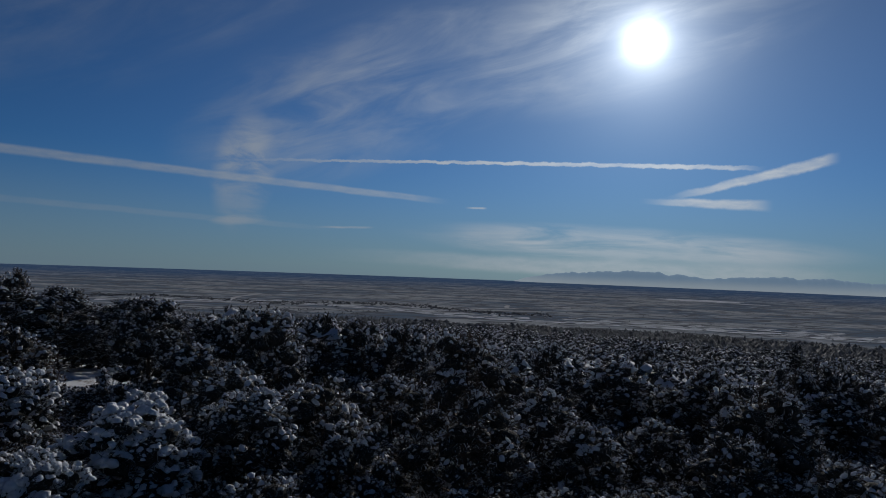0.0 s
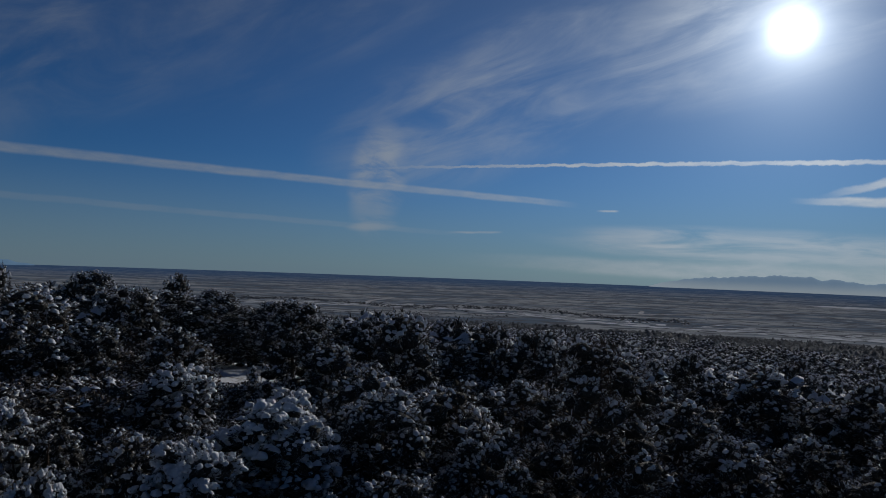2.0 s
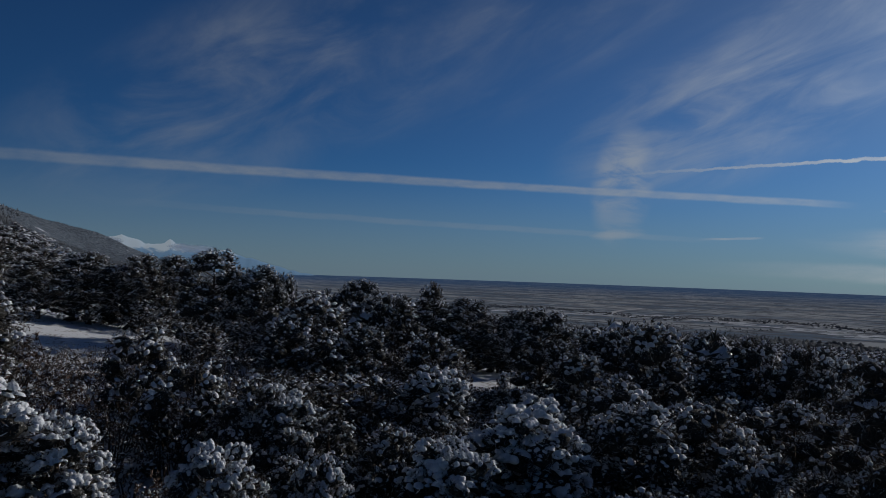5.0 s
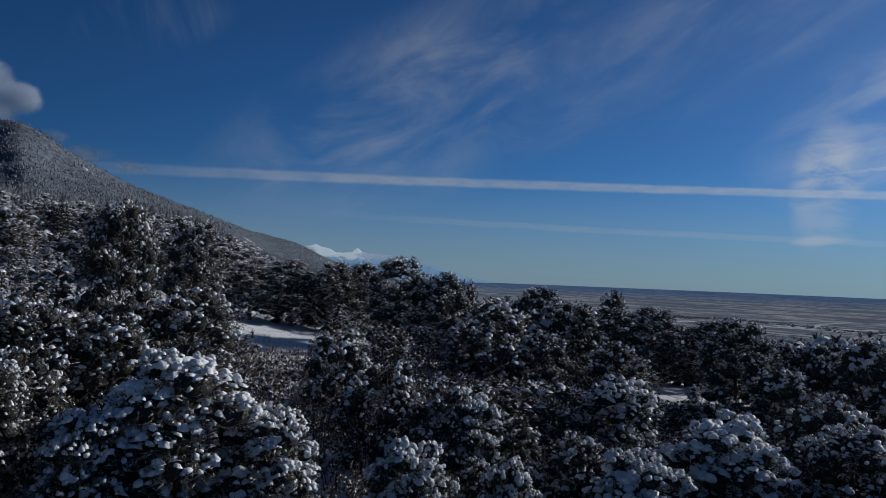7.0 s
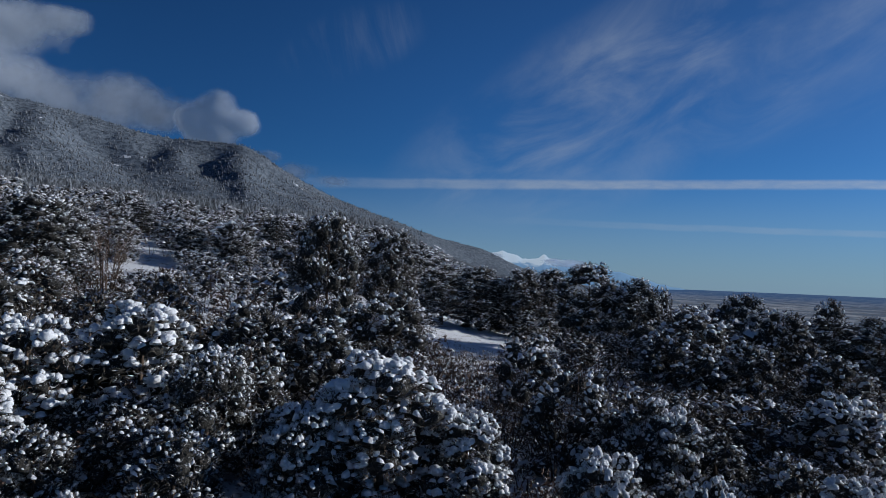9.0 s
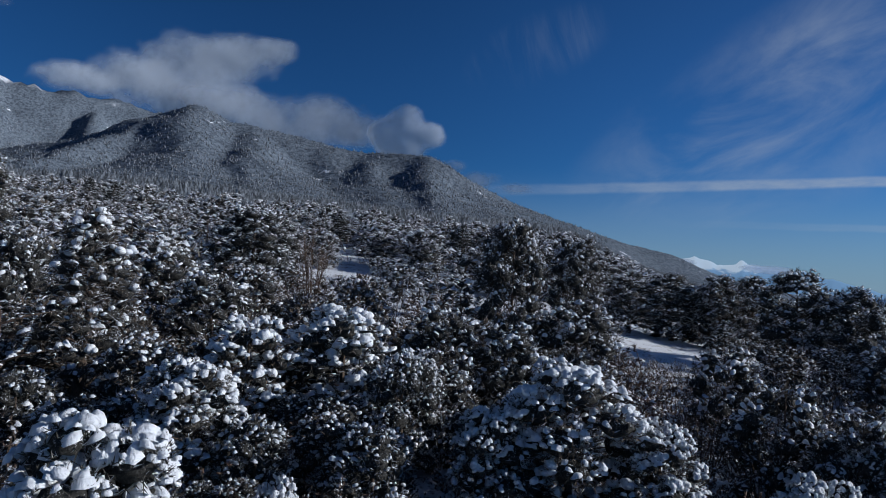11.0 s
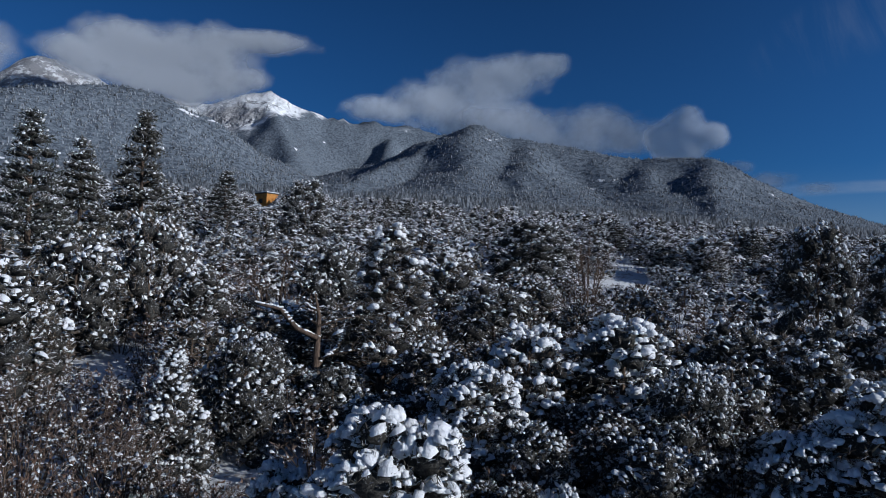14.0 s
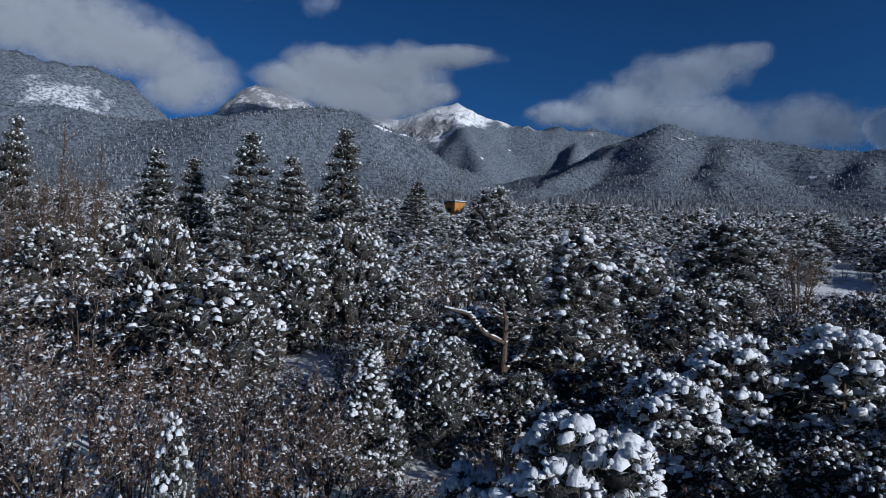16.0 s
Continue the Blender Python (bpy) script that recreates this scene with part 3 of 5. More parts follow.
def cone_crown(q):
    return 0.95 * (1 - q ** 1.25) ** 0.85 + 0.12


def broad_crown(q):
    return (0.92 + 0.14 * math.sin(q * 19.0)) * max(0.02, 1 - abs((q - 0.42) / 0.64) ** 2.6) ** 0.45


def tall_crown(q):
    return (0.93 + 0.10 * math.sin(q * 17.0)) * (1 - q ** 1.35) ** 0.8 + 0.10


def oak_arrays(seed, h, spread, stems, forks, leaves, low=False):
    """A thicket of bare stems with dry leaves and flecks of snow."""
    rng = np.random.default_rng(seed)
    wood, leaf, caps = Bag(), Bag(), Bag()
    pts, ups, lodged = [], [], []
    for s in range(stems):
        a = 2 * math.pi * s / stems + rng.uniform(-0.4, 0.4)
        out = np.array([math.cos(a), math.sin(a), 0])
        p0 = out * rng.uniform(0.05, 0.45) * spread * 0.5
        reach = spread * rng.uniform(0.3, 1.0)
        p2 = out * reach + np.array([0, 0, h * rng.uniform(0.72, 1.02) * (1 - 0.32 * (reach / spread) ** 2)])
        p1 = p0 * 0.4 + p2 * 0.6 * np.array([0.8, 0.8, 1.0]) + rng.normal(0, 0.08, 3)
        p0[2] = -0.3
        r = 0.022 + 0.006 * h
        stick(wood, [p0, p1, p2], [r, r * 0.6, r * 0.2], 3 if low else 4)
        for k in range(forks):
            f = rng.uniform(0.30, 1.0)
            st = p0 + (p1 - p0) * min(1, f * 2) if f < 0.5 else p1 + (p2 - p1) * (f - 0.5) * 2
            d = out * rng.uniform(-0.5, 1.0) + rng.normal(0, 0.65, 3) + np.array([0, 0, 0.75])
            e = st + d * rng.uniform(0.25, 0.62) * (0.45 + 0.13 * h)
            e[2] = max(e[2], 0.4)
            if not low or k % 2 == 0:
                stick(wood, [st, e], [r * 0.35, r * 0.12], 3)
            for g in range(2):
                pts.append(st + (e - st) * rng.uniform(0.35, 1.1) + rng.normal(0, 0.07, 3))
                ups.append(d * 0.5)
            if rng.random() < 0.9:
                lodged.append(st + (e - st) * rng.uniform(0.4, 1.0) + np.array([0, 0, 0.03]))
    sprays(leaf, pts, ups, leaves, 0.13 if not low else 0.17, 0.022 if not low else 0.034, rng)
    for at in lodged:
        cushion(caps, at, (0.035 + 0.06 * rng.random() ** 2) * (1.4 if low else 1.0), rng, "fleck", 1.1)
    return wood, leaf, caps


def snag_arrays(seed, h):
    """A dead tree: bent grey limbs with snow lying along them."""
    rng = np.random.default_rng(seed)
    wood, caps = Bag(), Bag()
    stick(wood, [(0, 0, -0.3), (0.1, 0.05, 0.4 * h), (0.05, -0.1, 0.8 * h), (0.2, 0, h)], [0.15, 0.12, 0.07, 0.02], 6)
    bough = [(0.05, 0, 0.62 * h), (0.7, 0.1, 0.70 * h), (1.2, 0.1, 0.86 * h), (1.9, 0.25, 0.90 * h)]
    fork = [(0.05, 0, 0.40 * h), (-0.5, -0.2, 0.52 * h), (-0.75, -0.2, 0.66 * h)]
    stick(wood, bough, [0.11, 0.10, 0.08, 0.03], 6)
    stick(wood, fork, [0.09, 0.07, 0.03], 6)
    for line in (bough, fork):
        for p, q in zip(line[:-1], line[1:]):
            for f in np.linspace(0, 1, 8):
                at = np.array(p) * (1 - f) + np.array(q) * f
                cushion(caps, at + np.array([0, 0, 0.07]), rng.uniform(0.06, 0.10), rng, True, 0.6)
    for b in range(9):
        z0 = h * rng.uniform(0.35, 0.95)
        a = rng.uniform(0, 2 * math.pi)
        L = rng.uniform(0.5, 1.6) * (1.2 - 0.5 * z0 / h)
        p = np.array([0.1, 0, z0])
        q = p + np.array([math.cos(a) * L * 0.6, math.sin(a) * L * 0.6, 0.25 * L])
        e = q + np.array([math.cos(a + 0.5) * L * 0.5, math.sin(a + 0.5) * L * 0.5, rng.uniform(-0.35, 0.45) * L])
        stick(wood, [p, q, e], [0.05, 0.035, 0.012], 4)
        for f in np.linspace(0.2, 1, 5):
            at = (p + (q - p) * f * 2) if f < 0.5 else q + (e - q) * (f - 0.5) * 2
            cushion(caps, at + np.array([0, 0, 0.035]), rng.uniform(0.035, 0.06), rng, True, 0.6)
    return wood, caps


# prototypes; each height is about 1 tree, scaled when it is set out
KINDS = {}
def proto(key, name, label, bags, mats, h, names=("trunk", "inner_foliage", "crown", "snow")):
    meshes = [(n, b.mesh(key + "_" + n, m, n != "crown")) for n, b, m in zip(names, bags, mats)]
    KINDS[key] = (name, label, meshes, h, bags)


PINE_MATS, FIR_MATS, OAK_MATS = (BARK, BOUGH, NEEDLE, SNOW), (BARK, BOUGH, FIR, SNOW), (BARK, OAK, SNOW)
for s in range(4):
    w = 1.85 + 0.15 * (s % 3)
    for lod, tail in ((0, ""), (1, "_small")):
        tuft, blades, leaf, wide = ((0.17, 5, 0.17, 0.017), (0.27, 4, 0.24, 0.028))[lod]
        proto("pinyon%s%d" % (tail, s), "pinyon_pine", "rounded dark green pine with clumps of fresh snow on its boughs",
              pine_arrays(10 + s, 5.0, w, round_crown, 27, 0.66, tuft, blades, leaf, wide, 0.52, 0.088 + 0.03 * lod, lod, pillows=0.7), PINE_MATS, 5.0)
        proto("loaded%s%d" % (tail, s), "pinyon_pine", "rounded pine bowed under thick heaped clumps of fresh snow",
              pine_arrays(20 + s, 5.0, w, round_crown, 27, 0.64, tuft, blades, leaf, wide, 0.72, 0.118 + 0.03 * lod, lod, pillows=4), PINE_MATS, 5.0)
        proto("dark%s%d" % (tail, s), "pinyon_pine", "dark green pine thinly dusted with snow",
              pine_arrays(25 + s, 5.0, w, round_crown, 26, 0.66, tuft, blades, leaf, wide, 0.34, 0.095 + 0.03 * lod, lod), PINE_MATS, 5.0)
proto("heaped0", "pinyon_pine", "pine buried under thick rounded pillows of fresh snow",
      pine_arrays(29, 5.0, 2.0, round_crown, 27, 0.64, 0.17, 5, 0.17, 0.017, 0.70, 0.145, 0, pillows=3), PINE_MATS, 5.0)
for s in range(3):
    proto("big%d" % s, "pinyon_pine", "large dark pine with a broad snow-dusted crown",
          pine_arrays(40 + s, 8.0, 2.7, broad_crown, 44, 0.78, 0.27, 4, 0.26, 0.030, 0.55, 0.105, 1, bare=0.12, flat=0.7), PINE_MATS, 8.0)
for s in range(2):
    proto("spruce%d" % s, "young_pine", "broad open conical pine with heavy scattered snow clumps",
          pine_arrays(55 + s, 8.0, 2.6, cone_crown, 64, 0.60, 0.20, 5, 0.24, 0.020, 0.20, 0.14, 0, bare=0.03, flat=0.6, pillows=1.6), PINE_MATS, 8.0)
    proto("cone%d" % s, "young_pine", "narrow conical young pine thickly coated in snow",
          pine_arrays(50 + s, 4.6, 1.35, cone_crown, 40, 0.52, 0.15, 6, 0.16, 0.016, 0.60, 0.085, 0, bare=0.04, flat=0.75, pillows=1.2), PINE_MATS, 4.6)
    proto("tall%d" % s, "tall_fir", "tall dark conifer with light snow on layered branches",
          pine_arrays(60 + s, 13.0, 3.3, tall_crown, 96, 0.86, 0.30, 4, 0.34, 0.036, 0.46, 0.105, 1, bare=0.08, flat=0.40, whorls=15, droop=0.12), FIR_MATS, 13.0)
BREADTH = {"pinyon": 0.78, "loaded": 0.78, "dark": 0.78, "big": 0.68, "spruce": 0.62, "cone": 0.58, "tall": 0.46, "oak": 1.1, "aspen": 0.53, "snag": 0.5}
for s in range(3):
    proto("oak%d" % s, "scrub_oak", "brown leafless scrub oak thicket flecked with snow",
          oak_arrays(70 + s, 3.4, 1.9, 15, 14, 8), OAK_MATS, 3.4, ("trunk", "crown", "snow"))
    proto("oak_small%d" % s, "scrub_oak", "brown scrub oak thicket flecked with snow",
          oak_arrays(80 + s, 3.4, 1.9, 10, 9, 9, True), OAK_MATS, 3.4, ("trunk", "crown", "snow"))
proto("aspen0", "bare_tree", "tall bare brownish broadleaf tree with snow-flecked twigs", oak_arrays(95, 12.0, 3.2, 13, 30, 6), OAK_MATS, 12.0, ("trunk", "crown", "snow"))
proto("snag0", "dead_tree", "bare dead tree with snow lying along grey limbs", snag_arrays(90, 4.2), (BARK, SNOW), 4.2, ("trunk", "snow"))


def plant(key, x, y, h, turn, wide=1.0, group="", label=""):
    name, text, meshes, h0, _ = KINDS[key]
    root = make_tree(name, label or text, meshes)
    s = h / h0
    root.matrix_world = pose(x, y, height(x, y) - 0.05, 0, 0, turn) @ Matrix.Diagonal((s * wide, s * wide, s, 1))
    if group:
        root["group"] = group
    return root
# ---------------------------------------------------------------- setting out the wood
def spot(az, r):
    return -math.sin(radians(az)) * r, math.cos(radians(az)) * r


rng = np.random.default_rng(5)
HEROES = []
# azimuth, distance, height and breadth of the trees that stand out
ASPEN_SLOPE = [(86.4, 62, 7.9, 3.8)]
HEROES += [("aspen", *row) for row in ASPEN_SLOPE]
ASPEN_UPHILL = [(140, 62, 13.1, 4.5), (142.2, 60, 13.8, 5.9), (144.6, 60, 9.8, 3.4)]
HEROES += [("aspen", *row) for row in ASPEN_UPHILL]
BIG_SHOULDER = [(22.5, 42.8, 7.1, 4.9), (23.6, 64, 6.2, 6.8), (26.5, 66, 5.3, 5.4), (28.7, 62, 6.5, 5.5), (31.3, 60, 6.2, 5.9), (37.1, 58, 7, 5.2), (45.5, 60, 7.3, 5.4), (48.7, 62, 8.3, 6.5)]
HEROES += [("big", *row) for row in BIG_SHOULDER]
BIG_SLOPE = [(51.5, 74, 7.6, 5.4), (53.8, 72, 7.3, 5.3), (57.4, 72, 6.6, 6.4), (60.7, 70, 5.5, 6.3), (63.9, 90, 6.5, 7.3), (64.8, 56, 8.8, 5), (66.8, 86, 6.1, 7.7), (70.1, 86, 9.2, 7.7), (70.4, 41.4, 9.6, 4.4), (76.9, 100, 5.1, 7.3), (80.5, 105, 5, 7.7), (88.8, 75.8, 7.9, 5.5), (91.2, 70, 9, 8)]
HEROES += [("big", *row) for row in BIG_SLOPE]
BIG_UPHILL = [(109.1, 95, 11, 7.3)]
HEROES += [("big", *row) for row in BIG_UPHILL]
BIG_VALLEY = [(-2.4, 26.6, 7.9, 5)]
HEROES += [("big", *row) for row in BIG_VALLEY]
CONE_SHOULDER = [(25.6, 37.1, 3.8, 1.8)]
HEROES += [("cone", *row) for row in CONE_SHOULDER]
CONE_UPHILL = [(118.9, 23.4, 4.2, 2.5), (134.3, 16.5, 4.5, 1.2)]
HEROES += [("cone", *row) for row in CONE_UPHILL]
DARK_SHOULDER = [(31.2, 78, 8.6, 4.2)]
HEROES += [("dark", *row) for row in DARK_SHOULDER]
DARK_SLOPE = [(74.1, 126, 6.5, 6.1)]
HEROES += [("dark", *row) for row in DARK_SLOPE]
# sparse snow on these three stands in for the shade they stand in
SHADED_UPHILL = [(107.3, 47.8, 6.3, 4.3), (110.8, 36, 4, 5.3), (113.8, 26.1, 4.5, 3.2)]
HEROES += [("dark", *row) for row in SHADED_UPHILL]
DARK_VALLEY = [(-31.4, 54.3, 7, 4.9), (-22.9, 32.1, 5, 3.9), (-16.4, 65.7, 7.4, 3.2)]
HEROES += [("dark", *row) for row in DARK_VALLEY]
LOADED_SHOULDER = [(22.9, 29.7, 4.1, 3.4), (23.5, 23.4, 4.7, 4.4), (29.9, 20.6, 4.2, 3.3), (31, 32.6, 4.3, 3.4), (40.6, 19.6, 3.5, 1.8), (43, 26.6, 3.9, 2.8), (48.3, 19.6, 3.7, 2.4)]
HEROES += [("loaded", *row) for row in LOADED_SHOULDER]
LOADED_SLOPE = [(59.5, 21.3, 4, 3.1), (66.2, 21.6, 5.3, 4.7), (72.8, 20.6, 3.9, 2.8), (84.5, 28.3, 5.4, 4.8), (89.8, 15.7, 3.2, 1.1), (91.4, 27.4, 4.8, 4)]
HEROES += [("loaded", *row) for row in LOADED_SLOPE]
LOADED_UPHILL = [(96.1, 22.3, 4.3, 3.6), (103.8, 14.5, 5, 3.7), (112.1, 16.2, 3.4, 1.7)]
HEROES += [("loaded", *row) for row in LOADED_UPHILL]
OAK_SLOPE = [(51.7, 27.4, 3.4, 3.3), (55.8, 27.8, 3.3, 2.9), (62.3, 33.2, 4, 5.1), (68.7, 66.7, 4.3, 6), (77.2, 50.9, 4.1, 6.2), (87.2, 61.6, 4.3, 6)]
HEROES += [("oak", *row) for row in OAK_SLOPE]
OAK_UPHILL = [(111.7, 46.3, 6.1, 5.6), (114.8, 59.7, 4.2, 5.8), (123.5, 20.6, 3.5, 3.3), (126.9, 17, 3.4, 3), (128.6, 23.8, 3.6, 3.7), (129.4, 19.6, 3.4, 3.2), (132.3, 30.2, 3.7, 4.4), (136.1, 22.7, 3.4, 3.3), (138.1, 28.7, 3.9, 5.1), (139.3, 18.1, 3.3, 2.9), (139.8, 35.9, 5.9, 5.8), (141.8, 21.3, 3.7, 3.8), (143.1, 34.2, 3.9, 4.7), (144, 27.4, 3.6, 3.8)]
HEROES += [("oak", *row) for row in OAK_UPHILL]
PINYON_SHOULDER = [(10.2, 50.1, 5.2, 4.5), (13.2, 42.1, 7.1, 4.8), (14.7, 26.1, 5, 4.2), (16.2, 57.8, 5.8, 4.2), (16.7, 29.7, 5.3, 4.3), (18.9, 58.8, 5.3, 4.3), (19.1, 40.8, 4.9, 4), (21, 72, 5.3, 5.3), (31.4, 43.4, 4.8, 3.9), (34.4, 55.1, 6.3, 4.9), (37.2, 43.4, 4.8, 3.9), (41, 45.6, 6.1, 5.6), (42.3, 42.1, 5.2, 4.4), (43.4, 63.6, 6.8, 3.6), (45.3, 26.1, 4.3, 2.8), (49.9, 27.8, 4.6, 3.4)]
HEROES += [("pinyon", *row) for row in PINYON_SHOULDER]
PINYON_SLOPE = [(54.5, 33.7, 4.8, 3.8), (65.3, 40.1, 5.6, 4.9), (71.2, 32.6, 4.8, 4), (75.6, 33.2, 5.1, 4.3), (76.1, 28.3, 4.2, 3), (79.5, 25.3, 4.4, 3.1), (91, 47, 4.9, 4.2), (93.9, 38.3, 5.3, 4.7)]
HEROES += [("pinyon", *row) for row in PINYON_SLOPE]
PINYON_UPHILL = [(97.4, 49.3, 5.8, 4.8), (117.4, 44.1, 4.9, 3.9), (121, 45.6, 7.8, 4.4), (124.2, 50.9, 5.4, 4.6), (126.2, 42, 6.6, 5.1), (128.2, 32.6, 4.1, 2.7), (131.1, 33.2, 6.1, 5.4), (135.6, 37.1, 8, 3.9), (136.4, 37.1, 4.6, 3.6), (138.6, 62.6, 7.2, 5.6), (142.2, 58.8, 7, 5.3)]
HEROES += [("pinyon", *row) for row in PINYON_UPHILL]
PINYON_VALLEY = [(-30.5, 32.1, 4.8, 3.9), (-30, 56.9, 7.9, 4.2), (-29, 54.3, 5.9, 5.3), (-26.8, 57.8, 7.4, 4.2), (-26.7, 40.8, 5.3, 4.3), (-24.4, 39.5, 6.7, 5.1), (-21.5, 47, 6.8, 4.6), (-21, 46.3, 5.2, 4.5), (-18.1, 47.8, 5, 4.3), (-17.6, 35.3, 4.7, 3.7), (-14.5, 48.6, 6.2, 5.1), (-12.6, 30.2, 4.6, 3.7), (-10.7, 47.8, 5.2, 4.3), (-9.1, 60.7, 6.7, 3.5), (-8.5, 34.8, 5.3, 4.5), (-5.7, 58.8, 5.7, 3.8), (0.8, 62.6, 6.1, 4.1), (2.7, 53.4, 6.8, 4.3), (3.9, 35.9, 4.9, 4.1), (6.1, 24.5, 4.4, 3.4), (6.4, 53.4, 6.7, 4.8), (8.7, 29.7, 5.3, 4.6), (9.8, 59.7, 6.6, 4.4)]
HEROES += [("pinyon", *row) for row in PINYON_VALLEY]
SPRUCE_UPHILL = [(103.6, 33, 8.4, 6.2)]
HEROES += [("spruce", *row) for row in SPRUCE_UPHILL]
TALL_SLOPE = [(74, 120, 6.6, 6), (84, 130, 6.8, 4.4)]
HEROES += [("tall", *row) for row in TALL_SLOPE]
TALL_UPHILL = [(100.8, 150, 6.4, 5.1), (102.5, 150, 6.9, 5.1), (115.1, 110, 9.8, 6.7), (121.2, 78, 17.7, 7.3), (125.7, 69, 13.8, 6.2), (128.8, 66, 15.2, 6.7), (132.9, 72, 13.1, 5.3), (135.8, 70, 13.7, 5.7), (144.6, 75, 16.3, 5.2)]
HEROES += [("tall", *row) for row in TALL_UPHILL]
TALL_VALLEY = [(-27.2, 60, 9.1, 3)]
HEROES += [("tall", *row) for row in TALL_VALLEY]
SNAG_UPHILL = [(108.3, 31.5, 5.2, 3.0)]
HEROES += [("snag", *row) for row in SNAG_UPHILL]
CLEARINGS = [(56.5, 60, 7, 9), (68, 73, 8, 7), (83, 90, 4, 13), (20.5, 75, 4, 12), (25.5, 52, 5, 8), (28, 63, 3, 4), (124.5, 38, 3, 4), (114, 24, 2.5, 3)]   # azimuth, distance, half width, half depth


def open_ground(x, y):
    r, az = math.hypot(x, y), math.degrees(math.atan2(-x, y))
    for a, d, w, dep in CLEARINGS:
        if (radians(az - a) * d / w) ** 2 + ((r - d) / dep) ** 2 < 1:
            return True
    return False


# lines of sight that the lesser growth keeps open: azimuth, half width in degrees, distance, height over the ground there
SIGHTS = [(56.5, 4, 60, 0.3), (68, 4.5, 73, 0.3), (83, 2.2, 95, 0.3), (112.25, 1.1, 212, 0.6), (25, 3, 52, 0.4), (20.5, 1.5, 80, 0.4), (124.3, 1.2, 38, 0.4), (114, 2, 24, 0.3)]
SIGHTS += [(a, math.degrees(0.42 * w / d), d, (0.15 if d < 24 else 0.38) * h) for k, a, d, h, w in HEROES]
SIGHTS = np.array([(a, w, d, height(*spot(a, d)) + up_) for a, w, d, up_ in SIGHTS])
GX = np.arange(-232.0, 233.0, 2.0)
GRID = terrain(*[g.ravel() for g in np.meshgrid(GX, GX, indexing="ij")]).reshape(len(GX), -1)
def near_height(x, y):
    """The ground's height, read off a two-metre grid."""
    u, v = (x + 232) / 2, (y + 232) / 2
    i, j = int(u), int(v)
    u, v = u - i, v - j
    return (GRID[i, j] * (1 - u) + GRID[i + 1, j] * u) * (1 - v) + (GRID[i, j + 1] * (1 - u) + GRID[i + 1, j + 1] * u) * v


def headroom(x, y, half=1.2):
    """How tall a tree may stand here without closing a line of sight."""
    r, az = math.hypot(x, y), math.degrees(math.atan2(-x, y))
    S = SIGHTS[(np.abs(az - SIGHTS[:, 0]) < SIGHTS[:, 1] + math.degrees(half / r) * 0.7) & (r < SIGHTS[:, 2] - 1.5)]
    return float((EYE + (S[:, 3] - EYE) * r / S[:, 2]).min() - near_height(x, y)) if len(S) else 99.0


taken = []
def free(x, y, gap):
    return all((x - a) ** 2 + (y - b) ** 2 > (gap + g) ** 2 for a, b, g in taken)


for key, az, r, h, w in HEROES:
    x, y = spot(az, r)
    wide = min(max(w / (BREADTH[key] * h), 0.6), 1.5)
    if key == "oak":
        pick = "oak%s%d" % ("_small" if r > 30 else "", rng.integers(3))
    elif key == "loaded" and r < 17:
        pick = "heaped0"
    elif key in ("pinyon", "loaded", "dark"):
        pick = "%s%s%d" % (key, "_small" if r > 27 else "", rng.integers(4))
    elif key in ("cone", "tall", "spruce"):
        pick = key + str(rng.integers(2))
    else:
        pick = key + (str(rng.integers(3)) if key == "big" else "0")
    taken.append((x, y, 0.36 * w if h < 9 else 0.25 * w))
    plant(pick, x, y, h, -72 if key == "snag" else rng.uniform(0, 360), wide, "trees of the wood")

NEAR, SINGLE = 54.0, 29.0
lesser = []
for i in range(9000):
    deg = rng.uniform(-42, 150)
    r = math.sqrt(rng.uniform(11.0 ** 2, NEAR ** 2))
    x, y = spot(deg, r)
    h = min(2.6 + 2.6 * rng.random(), headroom(x, y))
    gap = h * 0.30
    if h < 1.2 or open_ground(x, y) or not free(x, y, gap) or fbm(np.array([x / 8]), np.array([y / 8]), 2, 14)[0] < -0.5:
        continue
    kind_ = fbm(np.array([x / 14]), np.array([y / 14]), 3, 9)[0]
    oak = deg > 45 and kind_ + 0.12 * min(max((deg - 40) / 60, 0), 1) + rng.uniform(-0.25, 0.25) + (0.7 if deg > 119 and r < 42 else 0) > 0.2
    if oak:
        key, h = "oak%s%d" % ("_small" if r > 22 else "", rng.integers(3)), h * 0.75
    else:
        # low-snow pines imitate the shaded hollow between azimuth 104 and 118
        shade = 0.95 if 104 < deg < 118 and r < 40 else 0.2 if deg < 30 else 0.28
        dim = rng.random() < shade
        key = "%s%s%d" % ("dark" if dim else "pinyon", "_small" if r > 17 else "", rng.integers(4))
    taken.append((x, y, gap))
    if r > SINGLE:
        lesser.append((x, y, near_height(x, y) - 0.08, h, rng.uniform(0.9, 1.3), rng.uniform(0, 6.3), int(rng.integers(6, 8)) if oak else int(rng.integers(3)) + (3 if dim else 0)))
        continue
    plant(key, x, y, h, rng.uniform(0, 360), rng.uniform(0.9, 1.25), "trees of the wood")


# a thicket of scrub oak fills the slope beside the pines
for i in range(700):
    az, r = rng.uniform(117, 148), math.sqrt(rng.uniform(12.0 ** 2, 40.0 ** 2))
    x, y = spot(az, r)
    h = min(rng.uniform(1.9, 3.1), headroom(x, y))
    if h < 1.0 or not free(x, y, 0.3) or open_ground(x, y):
        continue
    taken.append((x, y, 0.75))
    plant("oak%s%d" % ("_small" if r > 24 else "", rng.integers(3)), x, y, h, rng.uniform(0, 360), rng.uniform(0.8, 1.05), "trees of the wood")


